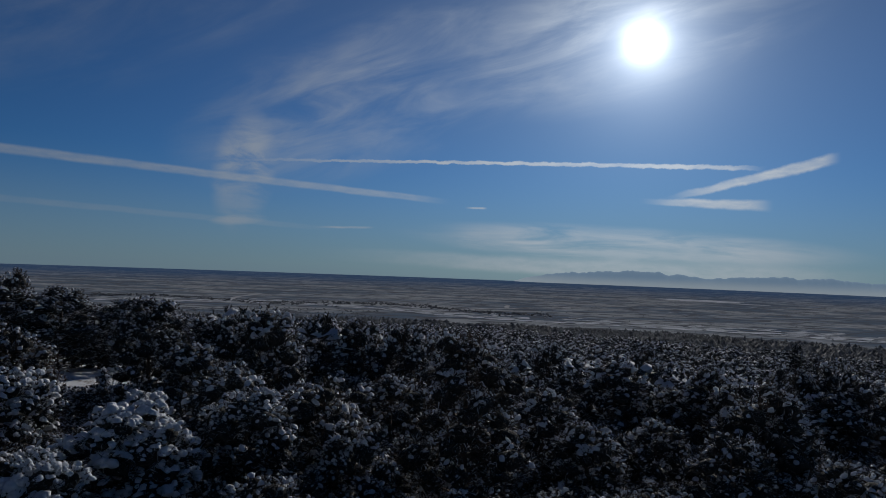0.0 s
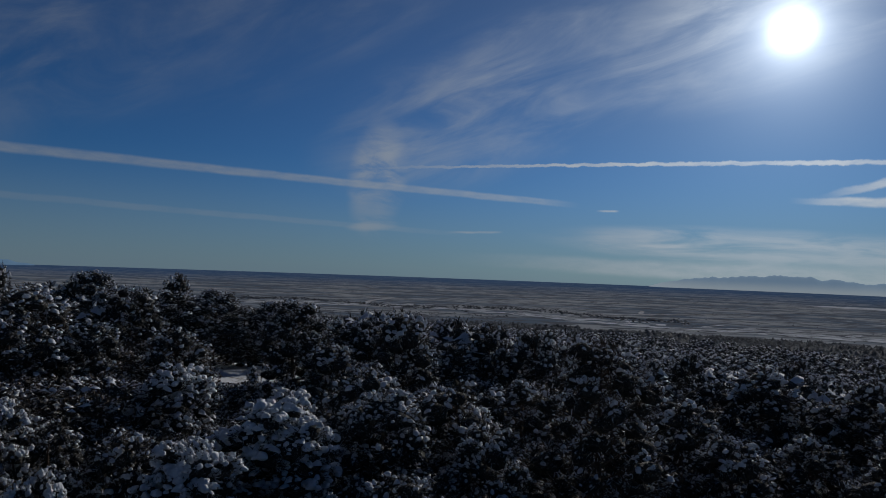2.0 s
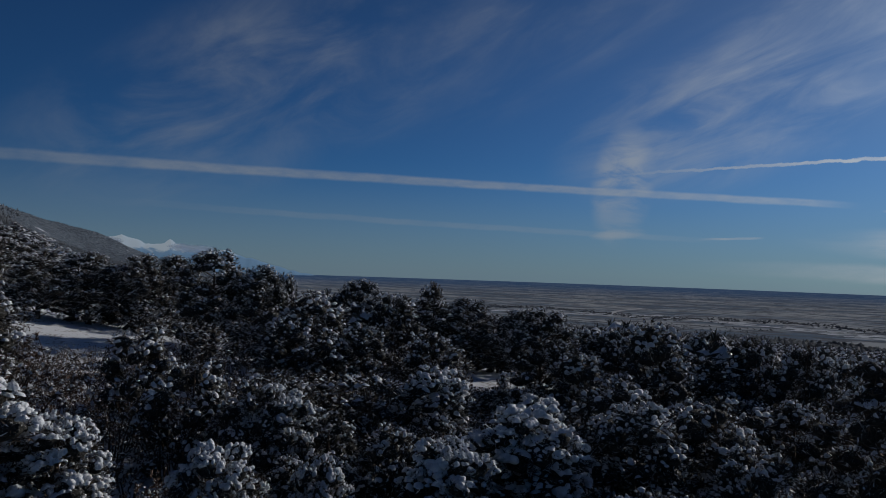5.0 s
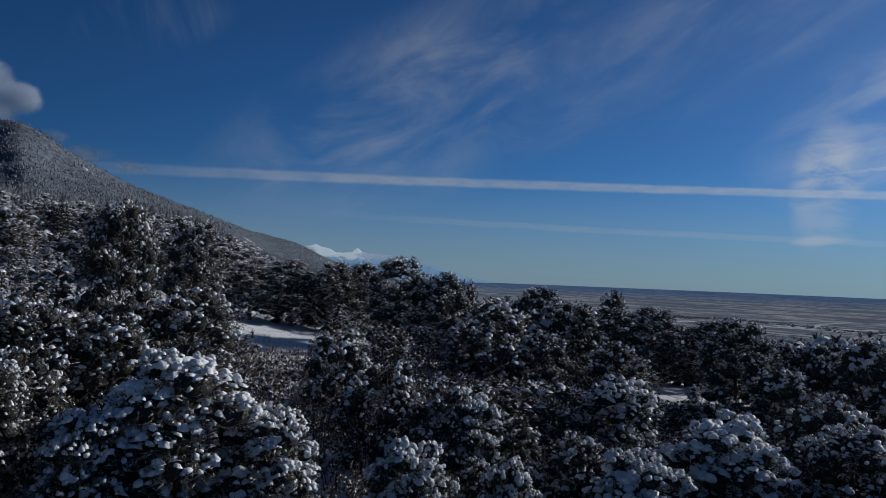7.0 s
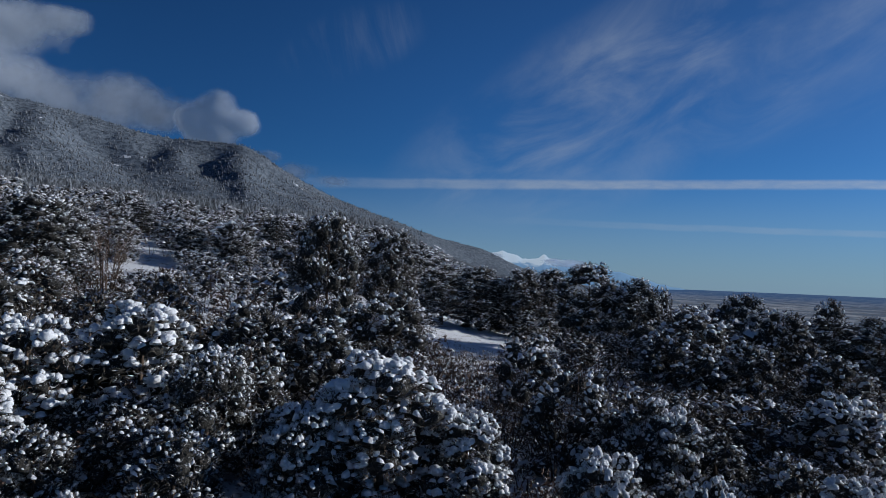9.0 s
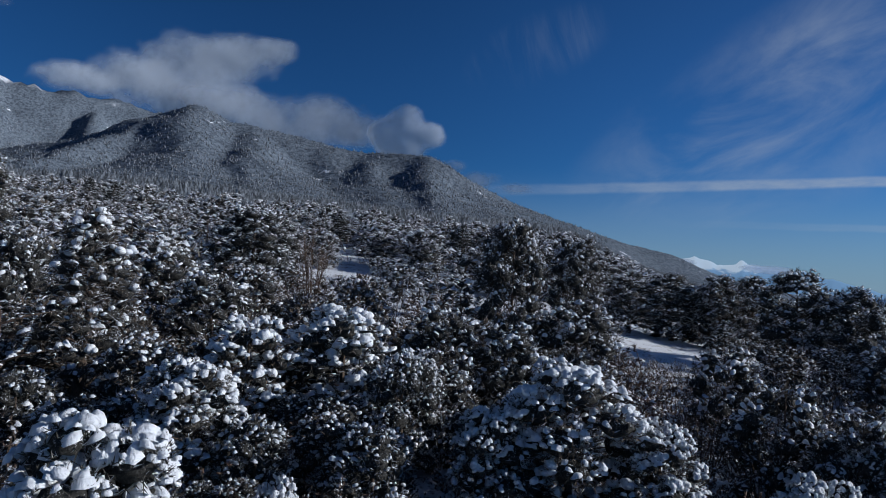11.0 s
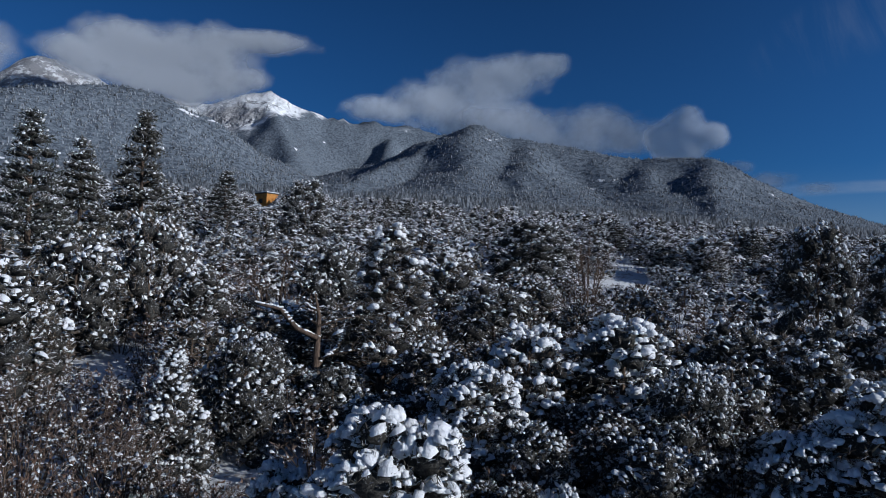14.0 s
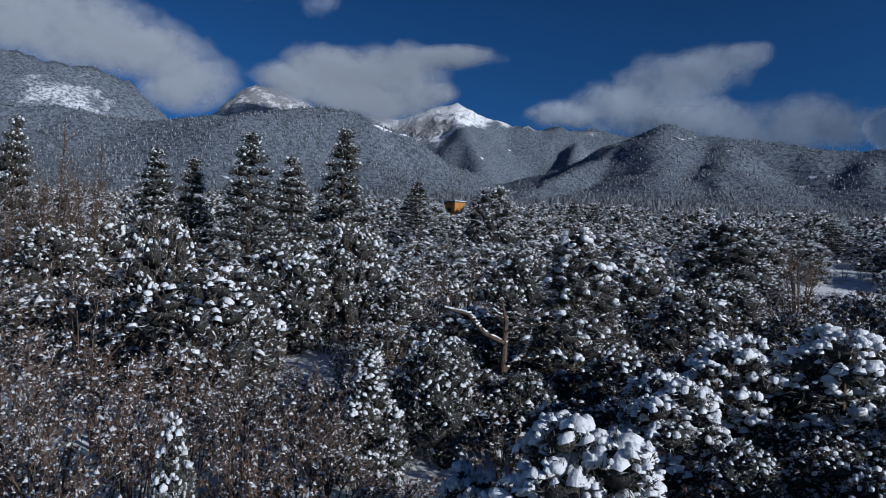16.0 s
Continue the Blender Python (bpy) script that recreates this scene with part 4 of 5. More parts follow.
def scatter(name, label, category, protos, spots, mats):
    """One joined sheet of many trees: three meshes of wood, leaf and snow in one object."""
    vs, fs, ms, n = [], [], [], 0
    for (x, y, z, h, w, turn, k) in spots:
        bags, h0 = protos[k]
        c, s = math.cos(turn), math.sin(turn)
        q = h / h0
        for mi, b in enumerate(bags):
            v, f = b
            u = np.stack([(v[:, 0] * c - v[:, 1] * s) * q * w + x, (v[:, 0] * s + v[:, 1] * c) * q * w + y, v[:, 2] * q + z], 1)
            vs.append(u)
            fs.append(f + n)
            ms.append(np.full(len(f), mi))
            n += len(v)
    me = mesh_from(name, np.vstack(vs), np.vstack(fs))
    for m in mats:
        me.materials.append(m)
    kinds_ = np.concatenate(ms).astype(np.int32)
    me.polygons.foreach_set("material_index", kinds_)
    me.polygons.foreach_set("use_smooth", kinds_ == len(mats) - 1)
    return tagged(new(name, me), label, category, kind="stuff")


# middle distance: still whole trees, joined
def simple(bags):
    return [b.arrays() for b in bags]


def simple_oak(bags):
    wood, leaf, caps = simple(bags)
    return [wood, (np.zeros((0, 3)), np.zeros((0, 3), int)), leaf, caps]


mid_protos, shaded = [], []
for s in range(4):
    mid_protos.append((simple(pine_arrays(110 + s, 5.0, 1.95, round_crown, 13, 0.88, 0.60, 3, 0.40, 0.08, 0.66, 0.24, 2, bare=0.05)), 5.0))
for s in range(2):
    mid_protos.append((simple_oak(oak_arrays(120 + s, 3.4, 1.9, 5, 3, 3, True)), 3.4))
bushes = []
for i in range(1500):
    az, r = rng.uniform(20, 120), math.sqrt(rng.uniform(13.0 ** 2, 44.0 ** 2))
    x, y = spot(az, r)
    if not free(x, y, 0.15) or open_ground(x, y):
        continue
    taken.append((x, y, 0.7))
    bushes.append((x, y, height(x, y) - 0.05, rng.uniform(1.1, 2.0), rng.uniform(0.9, 1.2), rng.uniform(0, 6.3), int(rng.integers(3))))
bush_protos = [(simple(oak_arrays(86 + k, 1.7, 1.15, 6, 6, 4, True)), 1.7) for k in range(3)]
scatter("undergrowth", "low brown scrub dusted with snow between the trunks", "undergrowth", bush_protos, bushes, OAK_MATS)
lesser_protos = [(simple(pine_arrays(140 + k, 5.0, 1.95, round_crown, 16, 0.80, 0.38, 3, 0.33, 0.055, 0.54 if k < 3 else 0.34, 0.15, 2)), 5.0) for k in range(6)]
lesser_protos += [(simple_oak(oak_arrays(124 + k, 3.4, 1.9, 8, 6, 5, True)), 3.4) for k in range(2)]
scatter("lesser_trees", "smaller pines and scrub oaks filling the wood", "woodland", lesser_protos, lesser, (BARK, BOUGH, NEEDLE, SNOW))
spots = []
for i in range(2500):
    az = radians(rng.uniform(-42, 150))
    r = NEAR + (190 - NEAR) * rng.random() ** 0.75
    x, y = -math.sin(az) * r, math.cos(az) * r
    if open_ground(x, y) or (abs(math.degrees(az) - 112.2) < 1.0 and 200 < r < 225):
        continue
    oak = rng.random() < 0.30
    if math.degrees(az) < 40:
        shaded.append((x, y, 0, rng.uniform(3.6, 6.5), rng.uniform(1.1, 1.5), rng.uniform(0, 6.3), int(rng.integers(4))))
        continue
    h = min(rng.uniform(3.4, 6.8) * (0.6 if oak else 1), headroom(x, y))
    if h < 1.2:
        continue
    spots.append((x, y, 0, h, rng.uniform(1.05, 1.45), rng.uniform(0, 6.3), int(rng.integers(4, 6) if oak else rng.integers(4))))
P = np.array(spots)
Z = terrain(P[:, 0], P[:, 1])
spots = [(*s[:2], z - 0.1, *s[3:]) for s, z in zip(spots, Z)]
scatter("woodland", "dense snow-dusted pine and oak woodland on the slope", "woodland", mid_protos, spots, (BARK, BOUGH, RIME, SNOW))


low_protos = [(simple(pine_arrays(130 + k, 5.0, 2.0, round_crown, 10, 0.96, 0.95, 3, 0.50, 0.12, 0.85, 0.34, 2, bare=0.05)), 5.0) for k in range(4)]
spots = []
for i in range(1100):
    az = radians(rng.uniform(-42, 50))
    r = math.sqrt(rng.uniform(170 ** 2, 340 ** 2))
    spots.append((-math.sin(az) * r, math.cos(az) * r, 0, rng.uniform(3.6, 6.5), rng.uniform(1.1, 1.5), rng.uniform(0, 6.3), int(rng.integers(4))))
spots += shaded
P = np.array(spots)
spots = [(*s[:2], z - 0.1, *s[3:]) for s, z in zip(spots, terrain(P[:, 0], P[:, 1]))]
scatter("lower_woodland", "dark pine woodland on the slope below", "woodland", low_protos, spots, (BARK, BOUGH, NEEDLE, SNOW))


# far woods: small conifers and shrubs, a few faces each
def far_tree(sides, layers, seed):
    rng = np.random.default_rng(seed)
    v, f = [], []
    for l in range(layers):
        z0, z1 = l / layers * 0.8 - 0.05, min(1.0, (l + 1.45) / layers)
        rad = 0.26 * (1 - 0.7 * l / layers)
        b = len(v)
        v += [(rad * math.cos(2 * math.pi * (k + 0.5 * l) / sides) * rng.uniform(0.7, 1.3), rad * math.sin(2 * math.pi * (k + 0.5 * l) / sides) * rng.uniform(0.7, 1.3), z0 + rng.uniform(-0.05, 0.05)) for k in range(sides)]
        v.append((rng.uniform(-0.03, 0.03), rng.uniform(-0.03, 0.03), z1))
        f += [(b + k, b + (k + 1) % sides, b + sides) for k in range(sides)]
    return np.array(v), np.array(f)


def far_bush(seed):
    rng = np.random.default_rng(seed)
    v, f = FLECK
    return v * np.array([0.55, 0.55, 0.6]) * rng.uniform(0.7, 1.3, (len(v), 1)) + np.array([0, 0, 0.25]), f


def mat_far(name, least, most):
    m, N = material(name)
    g = N.add("ShaderNodeNewGeometry")
    sep = N.add("ShaderNodeSeparateXYZ")
    N.put(sep.inputs[0], g.outputs["Normal"])
    n = N.noise(g.outputs["Position"], 0.8, 3.0, 0.6)
    rnd = g.outputs["Random Per Island"]
    frost = N.math("MULTIPLY", N.ramp(N.math("ADD", n, N.math("MULTIPLY", rnd, 0.25)), 0.45, 0.9, least, most), N.ramp(sep.outputs[2], -0.1, 0.7, 0.4, 1.0))
    col = N.mix(rnd, (0.022, 0.025, 0.028), (0.052, 0.054, 0.058))
    finish(N, N.mix(frost, col, (0.56, 0.62, 0.68)), 0.85, None, 0.15)
    return m


FAR = mat_far("frosted_woods", 0.07, 0.66)
# a belt of brush along a stream on the plain
FAR_BELT = []
for i in range(900):
    a = rng.uniform(-9, 30)
    rr = 1330 + 6.0 * a + 60 * math.sin(a * 0.35) + rng.normal(0, 14) * (1 + 2 * math.sin(a * 0.9) ** 2)
    FAR_BELT.append((-math.sin(radians(a)) * rr, math.cos(radians(a)) * rr))
far_protos = [([far_tree(5, 1, k)], 1.0) for k in range(4)] + [([far_bush(k)], 1.0) for k in range(3)]
count = 195000
up = rng.random(count) < 0.78
az = np.radians(np.where(up, rng.uniform(46, 150, count), rng.uniform(-42, 62, count)))
r = np.where(up, np.where(rng.random(count) < 0.28, np.exp(rng.uniform(math.log(175), math.log(800), count)), 190 + 3200 * rng.random(count) ** 1.15), np.exp(rng.uniform(math.log(175), math.log(1900), count)))
x, y = -np.sin(az) * r, np.cos(az) * r
z = terrain(x, y)
deg = np.degrees(az)
bare = fbm(x / 60, y / 60, 3, 12) > 0.46
keep = ~bare & (np.hypot(x - MEADOW[0], y - MEADOW[1]) > 95) & ((deg > 50) | (r > 325)) & ~((np.abs(deg - 112.2) < 1.0) & (r < 225)) & (z < np.where(r > 2600, 540, 640) + 90 * fbm(x / 200, y / 200, 3, 8)) & ~((deg < 62) & (z < -22) & (r > 960 + 260 * smooth(deg, -8, 15) + 130 * fbm(x / 70, y / 70, 3, 11)) & ((rng.random(count) > 0.012) | (r > 1900)))
h = np.where(z > 60, rng.uniform(3.0, 6.6, count), rng.uniform(3.5, 6.5, count))
h = np.where((deg < 62) & (r > 1000), h * 0.45, h)
kinds = np.where(rng.random(count) < np.where(z > 40, 0.93, np.where(deg > 60, 0.5, 0.04)), rng.integers(0, 4, count), rng.integers(4, 7, count))
turn = rng.uniform(0, 6.3, count)
low = (deg < 62) & (z < 30)
# darker copy of FAR: frost cut to imitate the backlit, shaded side
FAR_LOW = mat_far("valley_woods", 0.06, 0.30)
spots = [(x[i], y[i], z[i] - 0.2, h[i], 1.15, turn[i], int(kinds[i])) for i in np.nonzero(keep & ~low)[0]]
scatter("far_woods", "far frosted conifers and scrub on the mountain flanks", "woods", far_protos, spots, (FAR,))
spots = [(x[i], y[i], z[i] - 0.2, h[i], 1.25, turn[i], int(kinds[i])) for i in np.nonzero(keep & low)[0]]
bx, by = np.array(FAR_BELT).T
spots += [(p, q, v - 0.2, rng.uniform(2.2, 5.0), 1.4, rng.uniform(0, 6), int(rng.integers(4, 7))) for p, q, v in zip(bx, by, terrain(bx, by))]
scatter("valley_woods", "dark woods running down to the edge of the plain", "woods", far_protos, spots, (FAR_LOW,))
# ---------------------------------------------------------------- clouds and far ranges
def mat_cloud(name, white, cover, fray, through_):
    m, N = material(name)
    dens = N.add("ShaderNodeAttribute")
    dens.attribute_name = "puff"
    p = N.add("ShaderNodeTexCoord").outputs["Object"]
    n = N.noise(p, 0.0042, 8.0, 0.55)
    a = N.ramp(N.math("ADD", dens.outputs["Fac"], N.math("MULTIPLY", N.math("SUBTRACT", n, 0.5), fray)), 0.0, 1.25)
    dif = N.add("ShaderNodeBsdfDiffuse")
    dif.inputs[0].default_value = (white * 0.94, white, white * 1.09, 1)
    thr = N.add("ShaderNodeBsdfTranslucent")
    thr.inputs[0].default_value = (white * 0.76, white * 0.82, white * 0.89, 1)
    body = N.add("ShaderNodeMixShader")
    body.inputs[0].default_value = through_
    N.put(body.inputs[1], dif.outputs[0])
    N.put(body.inputs[2], thr.outputs[0])
    clear = N.add("ShaderNodeBsdfTransparent")
    mix = N.add("ShaderNodeMixShader")
    N.put(mix.inputs[0], N.math("MULTIPLY", a, cover))
    N.put(mix.inputs[1], clear.outputs[0])
    N.put(mix.inputs[2], body.outputs[0])
    out = N.add("ShaderNodeOutputMaterial")
    N.put(out.inputs[0], mix.outputs[0])
    return m


# sunlit and shaded clouds differ by whiteness painted into their base colour
SHADED_CUMULUS = mat_cloud("shaded_cumulus", 0.80, 0.96, 1.7, 0.45)
CUMULUS, CAP = mat_cloud("sunlit_cumulus", 0.97, 0.98, 1.5, 0.45), mat_cloud("thin_shaded_cap", 0.58, 0.82, 1.7, 0.4)


def cloud(label, dist, lobes, seed, depth=0.8, full=1.0, mat=None):
    """A billow of cloud: lobes (azimuth, elevation, half width, half height) in degrees, filled out to a rounded body."""
    L = np.array(lobes, float)
    a0, a1 = (L[:, 0] - L[:, 2]).min() - 2.5, (L[:, 0] + L[:, 2]).max() + 2.5
    e0, e1 = (L[:, 1] - L[:, 3]).min() - 1.5, (L[:, 1] + L[:, 3]).max() + 1.5
    step = 0.2
    A, E = np.meshgrid(np.arange(a0, a1, step), np.arange(e0, e1, step), indexing="ij")
    puff, edge, blend = np.zeros_like(A), np.full_like(A, -9.0), np.zeros_like(A)
    for az, el, w, h in lobes:
        w, h = w * 1.22, h * 1.3
        q = 1 - ((A - az) / w) ** 2 - ((E - el) / h) ** 2
        edge = np.maximum(edge, q)
        blend += np.exp(np.maximum(q, -4) / 0.3)
        puff = np.maximum(puff, q) + 0.25 * np.minimum(np.maximum(puff, 0), np.maximum(q, 0))
    full_body = np.clip(0.3 * np.log(blend + 1e-9) + 0.1, 0, 1.4)
    puff = np.where(puff > 0, puff, 0) + np.minimum(0, edge) * 0.8 + 0.35 * fbm(A * 0.55, E * 0.8, 5, seed, 0.55)
    thick = full_body ** 0.8 * depth * (1 + 0.10 * fbm(A * 0.5, E * 0.7, 2, seed + 3))
    n, m = A.shape
    centre = heading((a0 + a1) / 2, (e0 + e1) / 2) * dist
    verts, dens = [], []
    for sign in (-1, 0.6):
        R = dist + sign * np.radians(thick) * dist
        a, e = np.radians(A), np.radians(E)
        verts.append(np.stack([-np.sin(a) * np.cos(e) * R, np.cos(a) * np.cos(e) * R, np.sin(e) * R + EYE], -1).reshape(-1, 3))
        dens.append(puff.ravel() * full)
    i, j = np.meshgrid(np.arange(n - 1), np.arange(m - 1), indexing="ij")
    f = np.stack([i * m + j, i * m + j + 1, (i + 1) * m + j + 1, (i + 1) * m + j], -1).reshape(-1, 4)
    keep = np.clip(puff, -1, 9).ravel()[f].max(1) > -0.45
    f = f[keep]
    V = np.vstack(verts) - np.array(centre)
    me = mesh_from("cloud", V, np.vstack([f[:, ::-1], f + n * m]), mat or CUMULUS, True)
    at = me.attributes.new("puff", "FLOAT", "POINT")
    at.data.foreach_set("value", np.concatenate(dens).astype(np.float32))
    ob = new("cloud", me)
    ob.location = centre
    return tagged(ob, label, "cloud")


cloud("small bright white cumulus puff over the ridge", 4300, [(78.7, 11.6, 1.6, 1.6), (77.0, 10.9, 1.5, 1.0), (80.2, 10.8, 1.6, 1.2), (79, 10.0, 2.2, 1.0)], 1, 0.5, 1.3)
cloud("low grey cumulus bank lying behind the ridge", 4550, [(83.0, 11.2, 3.2, 1.5), (86.5, 11.4, 3.2, 2.0), (90.5, 11.4, 3.2, 1.9), (94, 12.2, 3, 1.3)], 2, 0.4, 0.95, SHADED_CUMULUS)
cloud("broad grey and white cumulus above the mountain", 4600, [(89.8, 16.6, 2.2, 0.9), (92.3, 15.8, 3.2, 1.6), (95.3, 15.0, 3.6, 2.2), (99.5, 13.6, 3.2, 1.4), (103.5, 12.8, 3.0, 1.0), (96.0, 12.6, 5.5, 1.9)], 3, 0.4, 1.0, SHADED_CUMULUS)
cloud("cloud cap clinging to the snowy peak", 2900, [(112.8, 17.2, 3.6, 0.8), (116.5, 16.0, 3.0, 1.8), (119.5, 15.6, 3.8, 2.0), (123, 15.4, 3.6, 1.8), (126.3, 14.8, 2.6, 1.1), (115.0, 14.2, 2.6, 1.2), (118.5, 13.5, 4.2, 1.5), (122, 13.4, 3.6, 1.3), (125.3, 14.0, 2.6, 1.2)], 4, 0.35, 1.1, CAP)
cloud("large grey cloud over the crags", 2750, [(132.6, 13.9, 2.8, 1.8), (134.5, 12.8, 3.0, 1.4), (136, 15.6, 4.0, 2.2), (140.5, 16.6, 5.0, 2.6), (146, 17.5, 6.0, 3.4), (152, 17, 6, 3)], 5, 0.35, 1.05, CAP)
cloud("thin scrap of high cloud", 4600, [(123.8, 20.6, 1.8, 1.0), (133.5, 21.5, 4.0, 1.2)], 6, 0.15, 0.55)
cloud("small cloud lying along far snowy peaks", 4700, [(50.0, 0.95, 2.0, 0.3), (51.3, 1.15, 0.9, 0.2), (56.4, 1.35, 1.0, 0.3)], 9, 0.15, 0.8)
cloud("thin scraps of cloud along the ridge", 4500, [(75.0, 8.6, 1.3, 0.5), (72.3, 7.6, 1.7, 0.6), (69.5, 6.9, 1.6, 0.5)], 7, 0.15, 0.55)


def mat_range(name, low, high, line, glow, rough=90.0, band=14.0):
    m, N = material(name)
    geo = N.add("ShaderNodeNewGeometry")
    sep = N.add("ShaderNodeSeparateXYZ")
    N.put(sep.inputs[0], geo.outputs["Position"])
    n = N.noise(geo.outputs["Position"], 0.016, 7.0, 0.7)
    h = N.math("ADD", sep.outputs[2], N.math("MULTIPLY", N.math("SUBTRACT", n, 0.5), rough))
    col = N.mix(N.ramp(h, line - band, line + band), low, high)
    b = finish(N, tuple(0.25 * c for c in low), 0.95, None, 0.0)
    # emission stands in for airlight; the mountains themselves give no light
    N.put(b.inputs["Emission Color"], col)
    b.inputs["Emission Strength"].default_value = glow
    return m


def far_range(label, az0, az1, dist, foot, profile, mat, seed, jag=0.0):
    """A mountain range on the horizon: a broken ridge with slopes before and behind it."""
    A = np.arange(az0, az1, 0.12)
    top = np.array([profile(a) for a in A]) + 0.10 * fbm(A * 0.6, A * 0, 4, seed) - jag * np.abs(fbm(A * 0.75, A * 0, 4, seed + 4, 0.6))
    top = np.maximum(top, foot + 0.02)
    verts = []
    rows_ = ((0.94, 0.0), (0.955, 0.3), (0.97, 0.62), (0.99, 0.9), (1.0, 1.0), (1.02, 0.6))
    for k, (f, q) in enumerate(rows_):
        wob = 0.05 * fbm(A * 2.2, A * 0 + k * 0.8, 4, seed + 2) * q * (1 - q) * 4
        el = foot + (top - foot) * np.clip(q + wob, 0, 1.0)
        R = dist * f
        a = np.radians(A)
        verts.append(np.stack([-np.sin(a) * R, np.cos(a) * R, EYE + R * np.tan(np.radians(el))], 1))
    n, m = len(rows_), len(A)
    i, j = np.meshgrid(np.arange(n - 1), np.arange(m - 1), indexing="ij")
    f = np.stack([i * m + j, i * m + j + 1, (i + 1) * m + j + 1, (i + 1) * m + j], -1).reshape(-1, 4)
    ob = new("backdrop", mesh_from("backdrop", np.vstack(verts), f, mat, True))
    return tagged(ob, label, "mountains", kind="structure")


def peak(a, centre, half, height_):
    return height_ * max(0.0, 1 - abs(a - centre) / half)


def hump(a, centre, half, height_):
    return height_ * max(0.0, 1 - ((a - centre) / half) ** 2)


# haze is painted in: pale foot on one range, blue slopes on both
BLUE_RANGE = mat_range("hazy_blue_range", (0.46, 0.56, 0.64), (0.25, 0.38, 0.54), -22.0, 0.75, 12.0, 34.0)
SNOW_RANGE = mat_range("hazy_snow_range", (0.17, 0.30, 0.47), (0.50, 0.60, 0.70), 78.0, 0.70, 150.0)
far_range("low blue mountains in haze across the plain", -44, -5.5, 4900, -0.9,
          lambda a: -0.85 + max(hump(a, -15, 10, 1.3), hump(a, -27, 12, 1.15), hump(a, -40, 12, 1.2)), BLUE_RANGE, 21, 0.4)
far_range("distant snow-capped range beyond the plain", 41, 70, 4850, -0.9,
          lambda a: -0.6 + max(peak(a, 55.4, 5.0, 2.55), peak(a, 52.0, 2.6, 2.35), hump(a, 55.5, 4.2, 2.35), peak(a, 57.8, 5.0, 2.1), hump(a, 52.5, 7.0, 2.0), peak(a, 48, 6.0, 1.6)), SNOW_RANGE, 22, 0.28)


# ---------------------------------------------------------------- on the plain
def lie(label, name, category, ring, mat, lift=0.25):
    bm = bmesh.new()
    bm.faces.new([bm.verts.new((x, y, height(x, y) + lift)) for x, y in ring])
    bmesh.ops.recalc_face_normals(bm, faces=bm.faces[:])
    for f in bm.faces:
        if f.normal.z < 0:
            f.normal_flip()
    bmesh.ops.triangulate(bm, faces=bm.faces[:])
    me = bpy.data.meshes.new(name)
    bm.to_mesh(me)
    bm.free()
    me.materials.append(mat)
    return tagged(new(name, me), label, category, kind="structure")


def mat_pale(name, dark, light):
    m, N = material(name)
    p = N.add("ShaderNodeNewGeometry").outputs["Position"]
    n = N.noise(p, 0.03, 5.0, 0.6)
    finish(N, N.mix(N.ramp(n, 0.35, 0.65), dark, light), 0.8, None, 0.0)
    return m


ICE, TRACK = mat_pale("snowy_ice", (0.55, 0.58, 0.62), (0.85, 0.87, 0.9)), mat_pale("snowy_track", (0.42, 0.41, 0.40), (0.72, 0.73, 0.75))
def pond(az, r, wide, deep, seed):
    q = np.random.default_rng(seed)
    cx, cy = spot(az, r)
    ux, uy = math.cos(radians(az)), math.sin(radians(az))
    ring = []
    for k in range(28):
        a = 2 * math.pi * k / 28
        f = q.uniform(0.75, 1.15)
        p, d = math.cos(a) * wide * f, math.sin(a) * deep * f
        ring.append((cx + ux * p - uy * d, cy + uy * p + ux * d))
    return lie("flat sheet of snow-covered ice on the plain", "pond", "pond", ring, ICE, 0.6)


pond(-20.4, 2430, 140, 95, 1)
pond(-24.0, 2300, 60, 30, 2)


def track(label, a, b, half):
    (x0, y0), (x1, y1) = spot(*a), spot(*b)
    n = 24
    L = math.hypot(x1 - x0, y1 - y0)
    px, py = -(y1 - y0) / L * half, (x1 - x0) / L * half
    verts, faces = [], []
    for i in range(n + 1):
        t = i / n
        x, y = x0 + (x1 - x0) * t + px * 2 * math.sin(t * 5), y0 + (y1 - y0) * t
        for s in (-1, 1):
            verts.append((x + s * px, y + s * py, height(x, y) + 0.5))
    faces = [(2 * i, 2 * i + 2, 2 * i + 3, 2 * i + 1) for i in range(n)]
    return tagged(new("road", mesh_from("road", verts, faces, TRACK)), label, "road", kind="structure")


track("pale snow-dusted track crossing the plain", (-1, 1290), (-15.2, 1790), 6)
track("pale snow-dusted track running out to a farm", (16.6, 1420), (15.0, 1720), 6)
track("pale snow-dusted track crossing the plain", (-6.3, 1400), (-5.0, 1560), 5)
# snow lying in the lee of the last trees
rng = np.random.default_rng(41)
verts, faces = [], []
for i in range(420):
    a = rng.uniform(-38, 26)
    r = 1070 + 260 * float(smooth(np.array(a), -8, 15)) + rng.uniform(10, 170) * rng.random()
    cx, cy = spot(a, r)
    w, d = rng.uniform(5, 20), rng.uniform(4, 12)
    n = len(verts)
    for k in range(9):
        t = 2 * math.pi * k / 9
        f = rng.uniform(0.6, 1.2)
        x, y = cx + math.cos(t) * w * f, cy + math.sin(t) * d * f
        verts.append((x, y, height(x, y) + 0.5))
    faces += [(n, n + k, n + k + 1) for k in range(1, 8)]
tagged(new("snow_patches", mesh_from("snow_patches", verts, faces, ICE)), "patches of snow along the edge of the woods", "snow", kind="stuff")


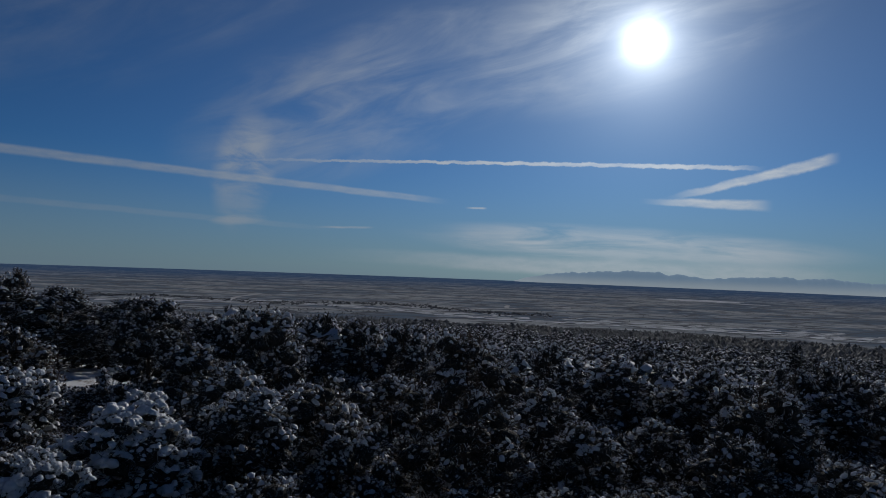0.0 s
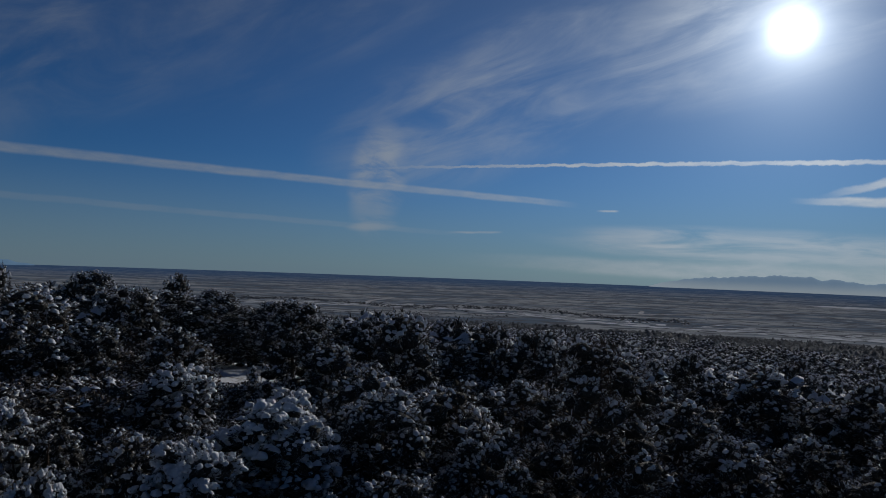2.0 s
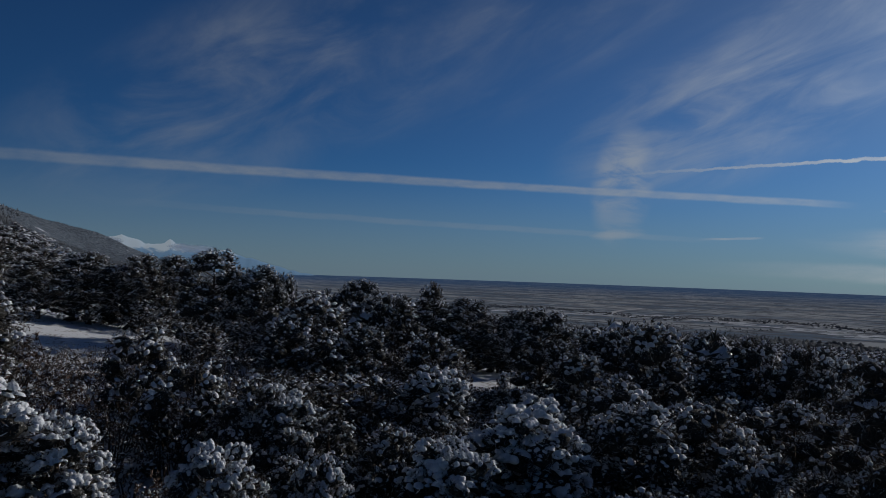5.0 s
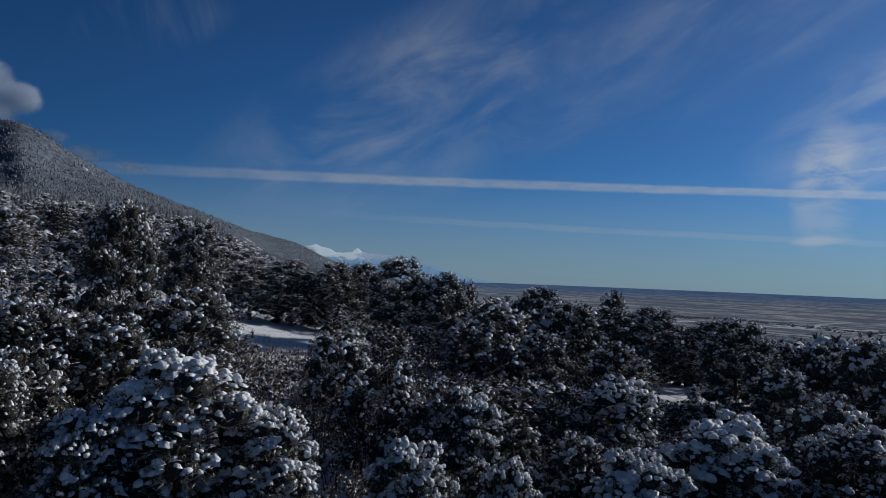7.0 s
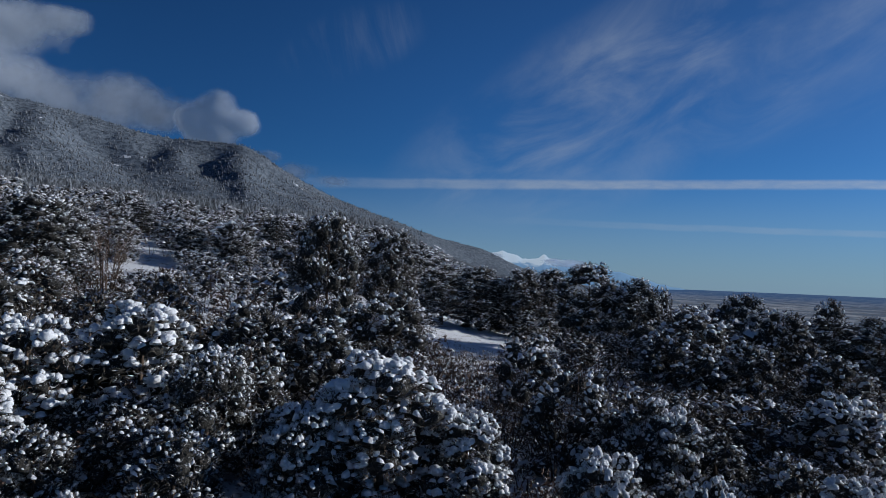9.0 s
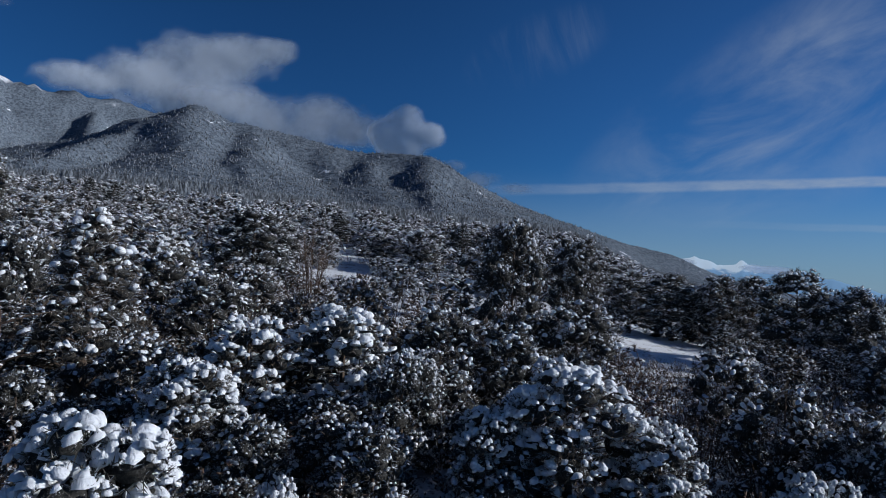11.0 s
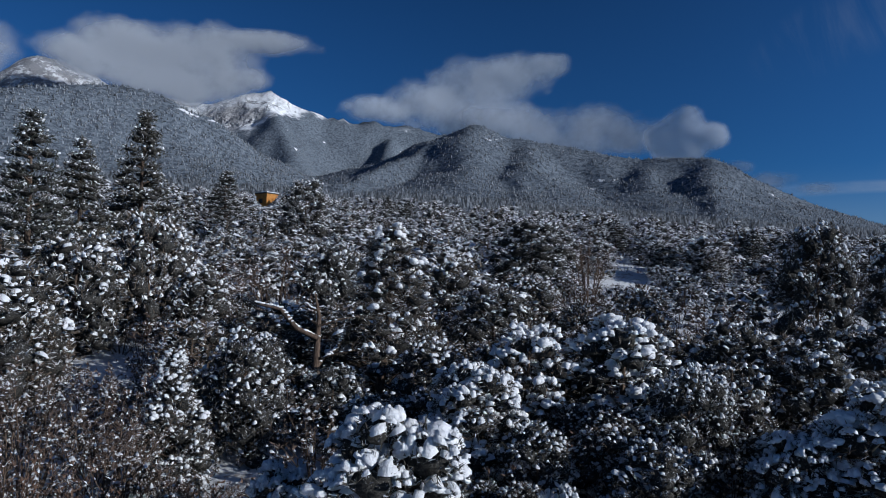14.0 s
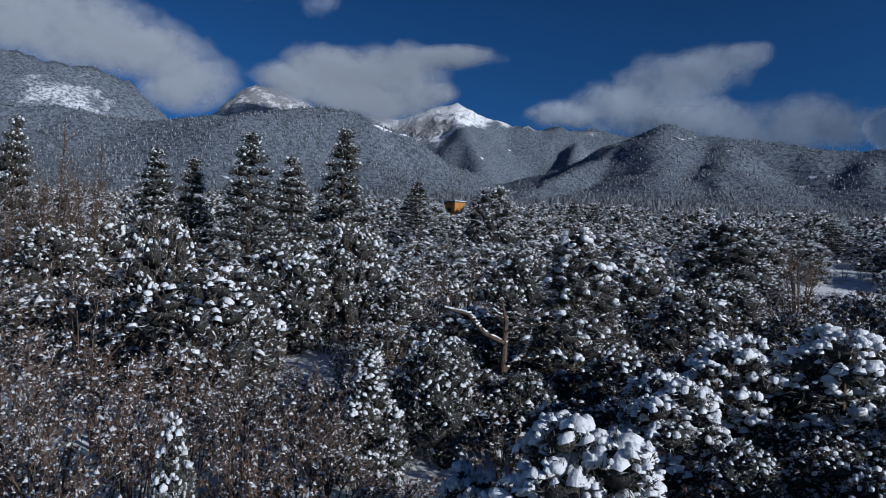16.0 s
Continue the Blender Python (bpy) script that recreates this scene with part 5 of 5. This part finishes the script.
# ---------------------------------------------------------------- the house up the slope
def box(bm, lo, hi):
    verts = [bm.verts.new((x, y, z)) for x in (lo[0], hi[0]) for y in (lo[1], hi[1]) for z in (lo[2], hi[2])]
    for f in ((0, 1, 3, 2), (4, 6, 7, 5), (0, 4, 5, 1), (2, 3, 7, 6), (0, 2, 6, 4), (1, 5, 7, 3)):
        bm.faces.new([verts[i] for i in f])


def part_bm(name, bm, mat, parent, label=""):
    bmesh.ops.recalc_face_normals(bm, faces=bm.faces[:])
    me = bpy.data.meshes.new(name)
    bm.to_mesh(me)
    bm.free()
    me.materials.append(mat)
    ob = part(name, me, parent)
    return tagged(ob, label)


def mat_siding():
    m, N = material("stained_siding")
    p = N.add("ShaderNodeTexCoord").outputs["Object"]
    mp = N.add("ShaderNodeMapping")
    N.put(mp.inputs[0], p)
    mp.inputs["Scale"].default_value = (6, 6, 0.7)
    n = N.noise(mp.outputs[0], 1.5, 5.0, 0.6)
    finish(N, N.mix(N.ramp(n, 0.3, 0.7), (0.42, 0.17, 0.035), (0.62, 0.29, 0.07)), 0.7, N.bump(n, 0.3, 0.02), 0.3)
    return m


def mat_plain(name, colour, rough, spec=0.3):
    m, N = material(name)
    n = N.noise(N.add("ShaderNodeTexCoord").outputs["Object"], 4.0, 4.0, 0.6)
    finish(N, N.mix(N.ramp(n, 0.3, 0.7), tuple(c * 0.75 for c in colour), colour), rough, None, spec)
    return m


def house(x, y, turn):
    root = new("house")
    siding, dark, glass = mat_siding(), mat_plain("dark_trim", (0.06, 0.05, 0.045), 0.7), mat_plain("window_glass", (0.02, 0.025, 0.03), 0.1, 0.6)
    w, d, h = 2.7, 2.1, 4.25
    bm = bmesh.new()
    box(bm, (-w, -d, -1.2), (w, d, h))
    part_bm("wall", bm, siding, root, "orange-brown stained timber wall")
    for face in range(2):
        n = 14
        for i in range(n):
            bm = bmesh.new()
            if face == 0:
                a = -w + 2 * w * i / n
                box(bm, (a + 0.02, -d - 0.05, -1.0), (a + 2 * w / n - 0.02, -d - 0.003, h - 0.1))
            else:
                a = -d + 2 * d * i / n
                box(bm, (w + 0.003, a + 0.02, -1.0), (w + 0.05, a + 2 * d / n - 0.02, h - 0.1))
            part_bm("board", bm, siding, root)
    bm = bmesh.new()
    box(bm, (-w - 0.35, -d - 0.35, h + 0.004), (w + 0.35, d + 0.35, h + 0.28))
    part_bm("roof", bm, dark, root, "flat dark roof edge")
    bm = bmesh.new()
    box(bm, (-w - 0.3, -d - 0.3, h + 0.284), (w + 0.3, d + 0.3, h + 0.5))
    bmesh.ops.bevel(bm, geom=bm.edges[:], offset=0.09, segments=2, affect="EDGES")
    part_bm("roof_snow", bm, SNOW, root, "snow lying on the roof")
    bm = bmesh.new()
    box(bm, (-0.9, -d - 0.09, 1.3), (0.9, -d - 0.054, 2.7))
    win = part_bm("window", bm, dark, root, "dark window frame")
    bm = bmesh.new()
    box(bm, (-0.8, -d - 0.10, 1.4), (0.8, -d - 0.094, 2.6))
    part_bm("pane", bm, glass, win)
    root.matrix_world = pose(x, y, height(x, y), 0, 0, turn)
    return tagged(root, "small flat-roofed house with orange-brown timber walls among pines", "house")


hx = heading(112.2) * 215
house(hx.x, hx.y, 62)
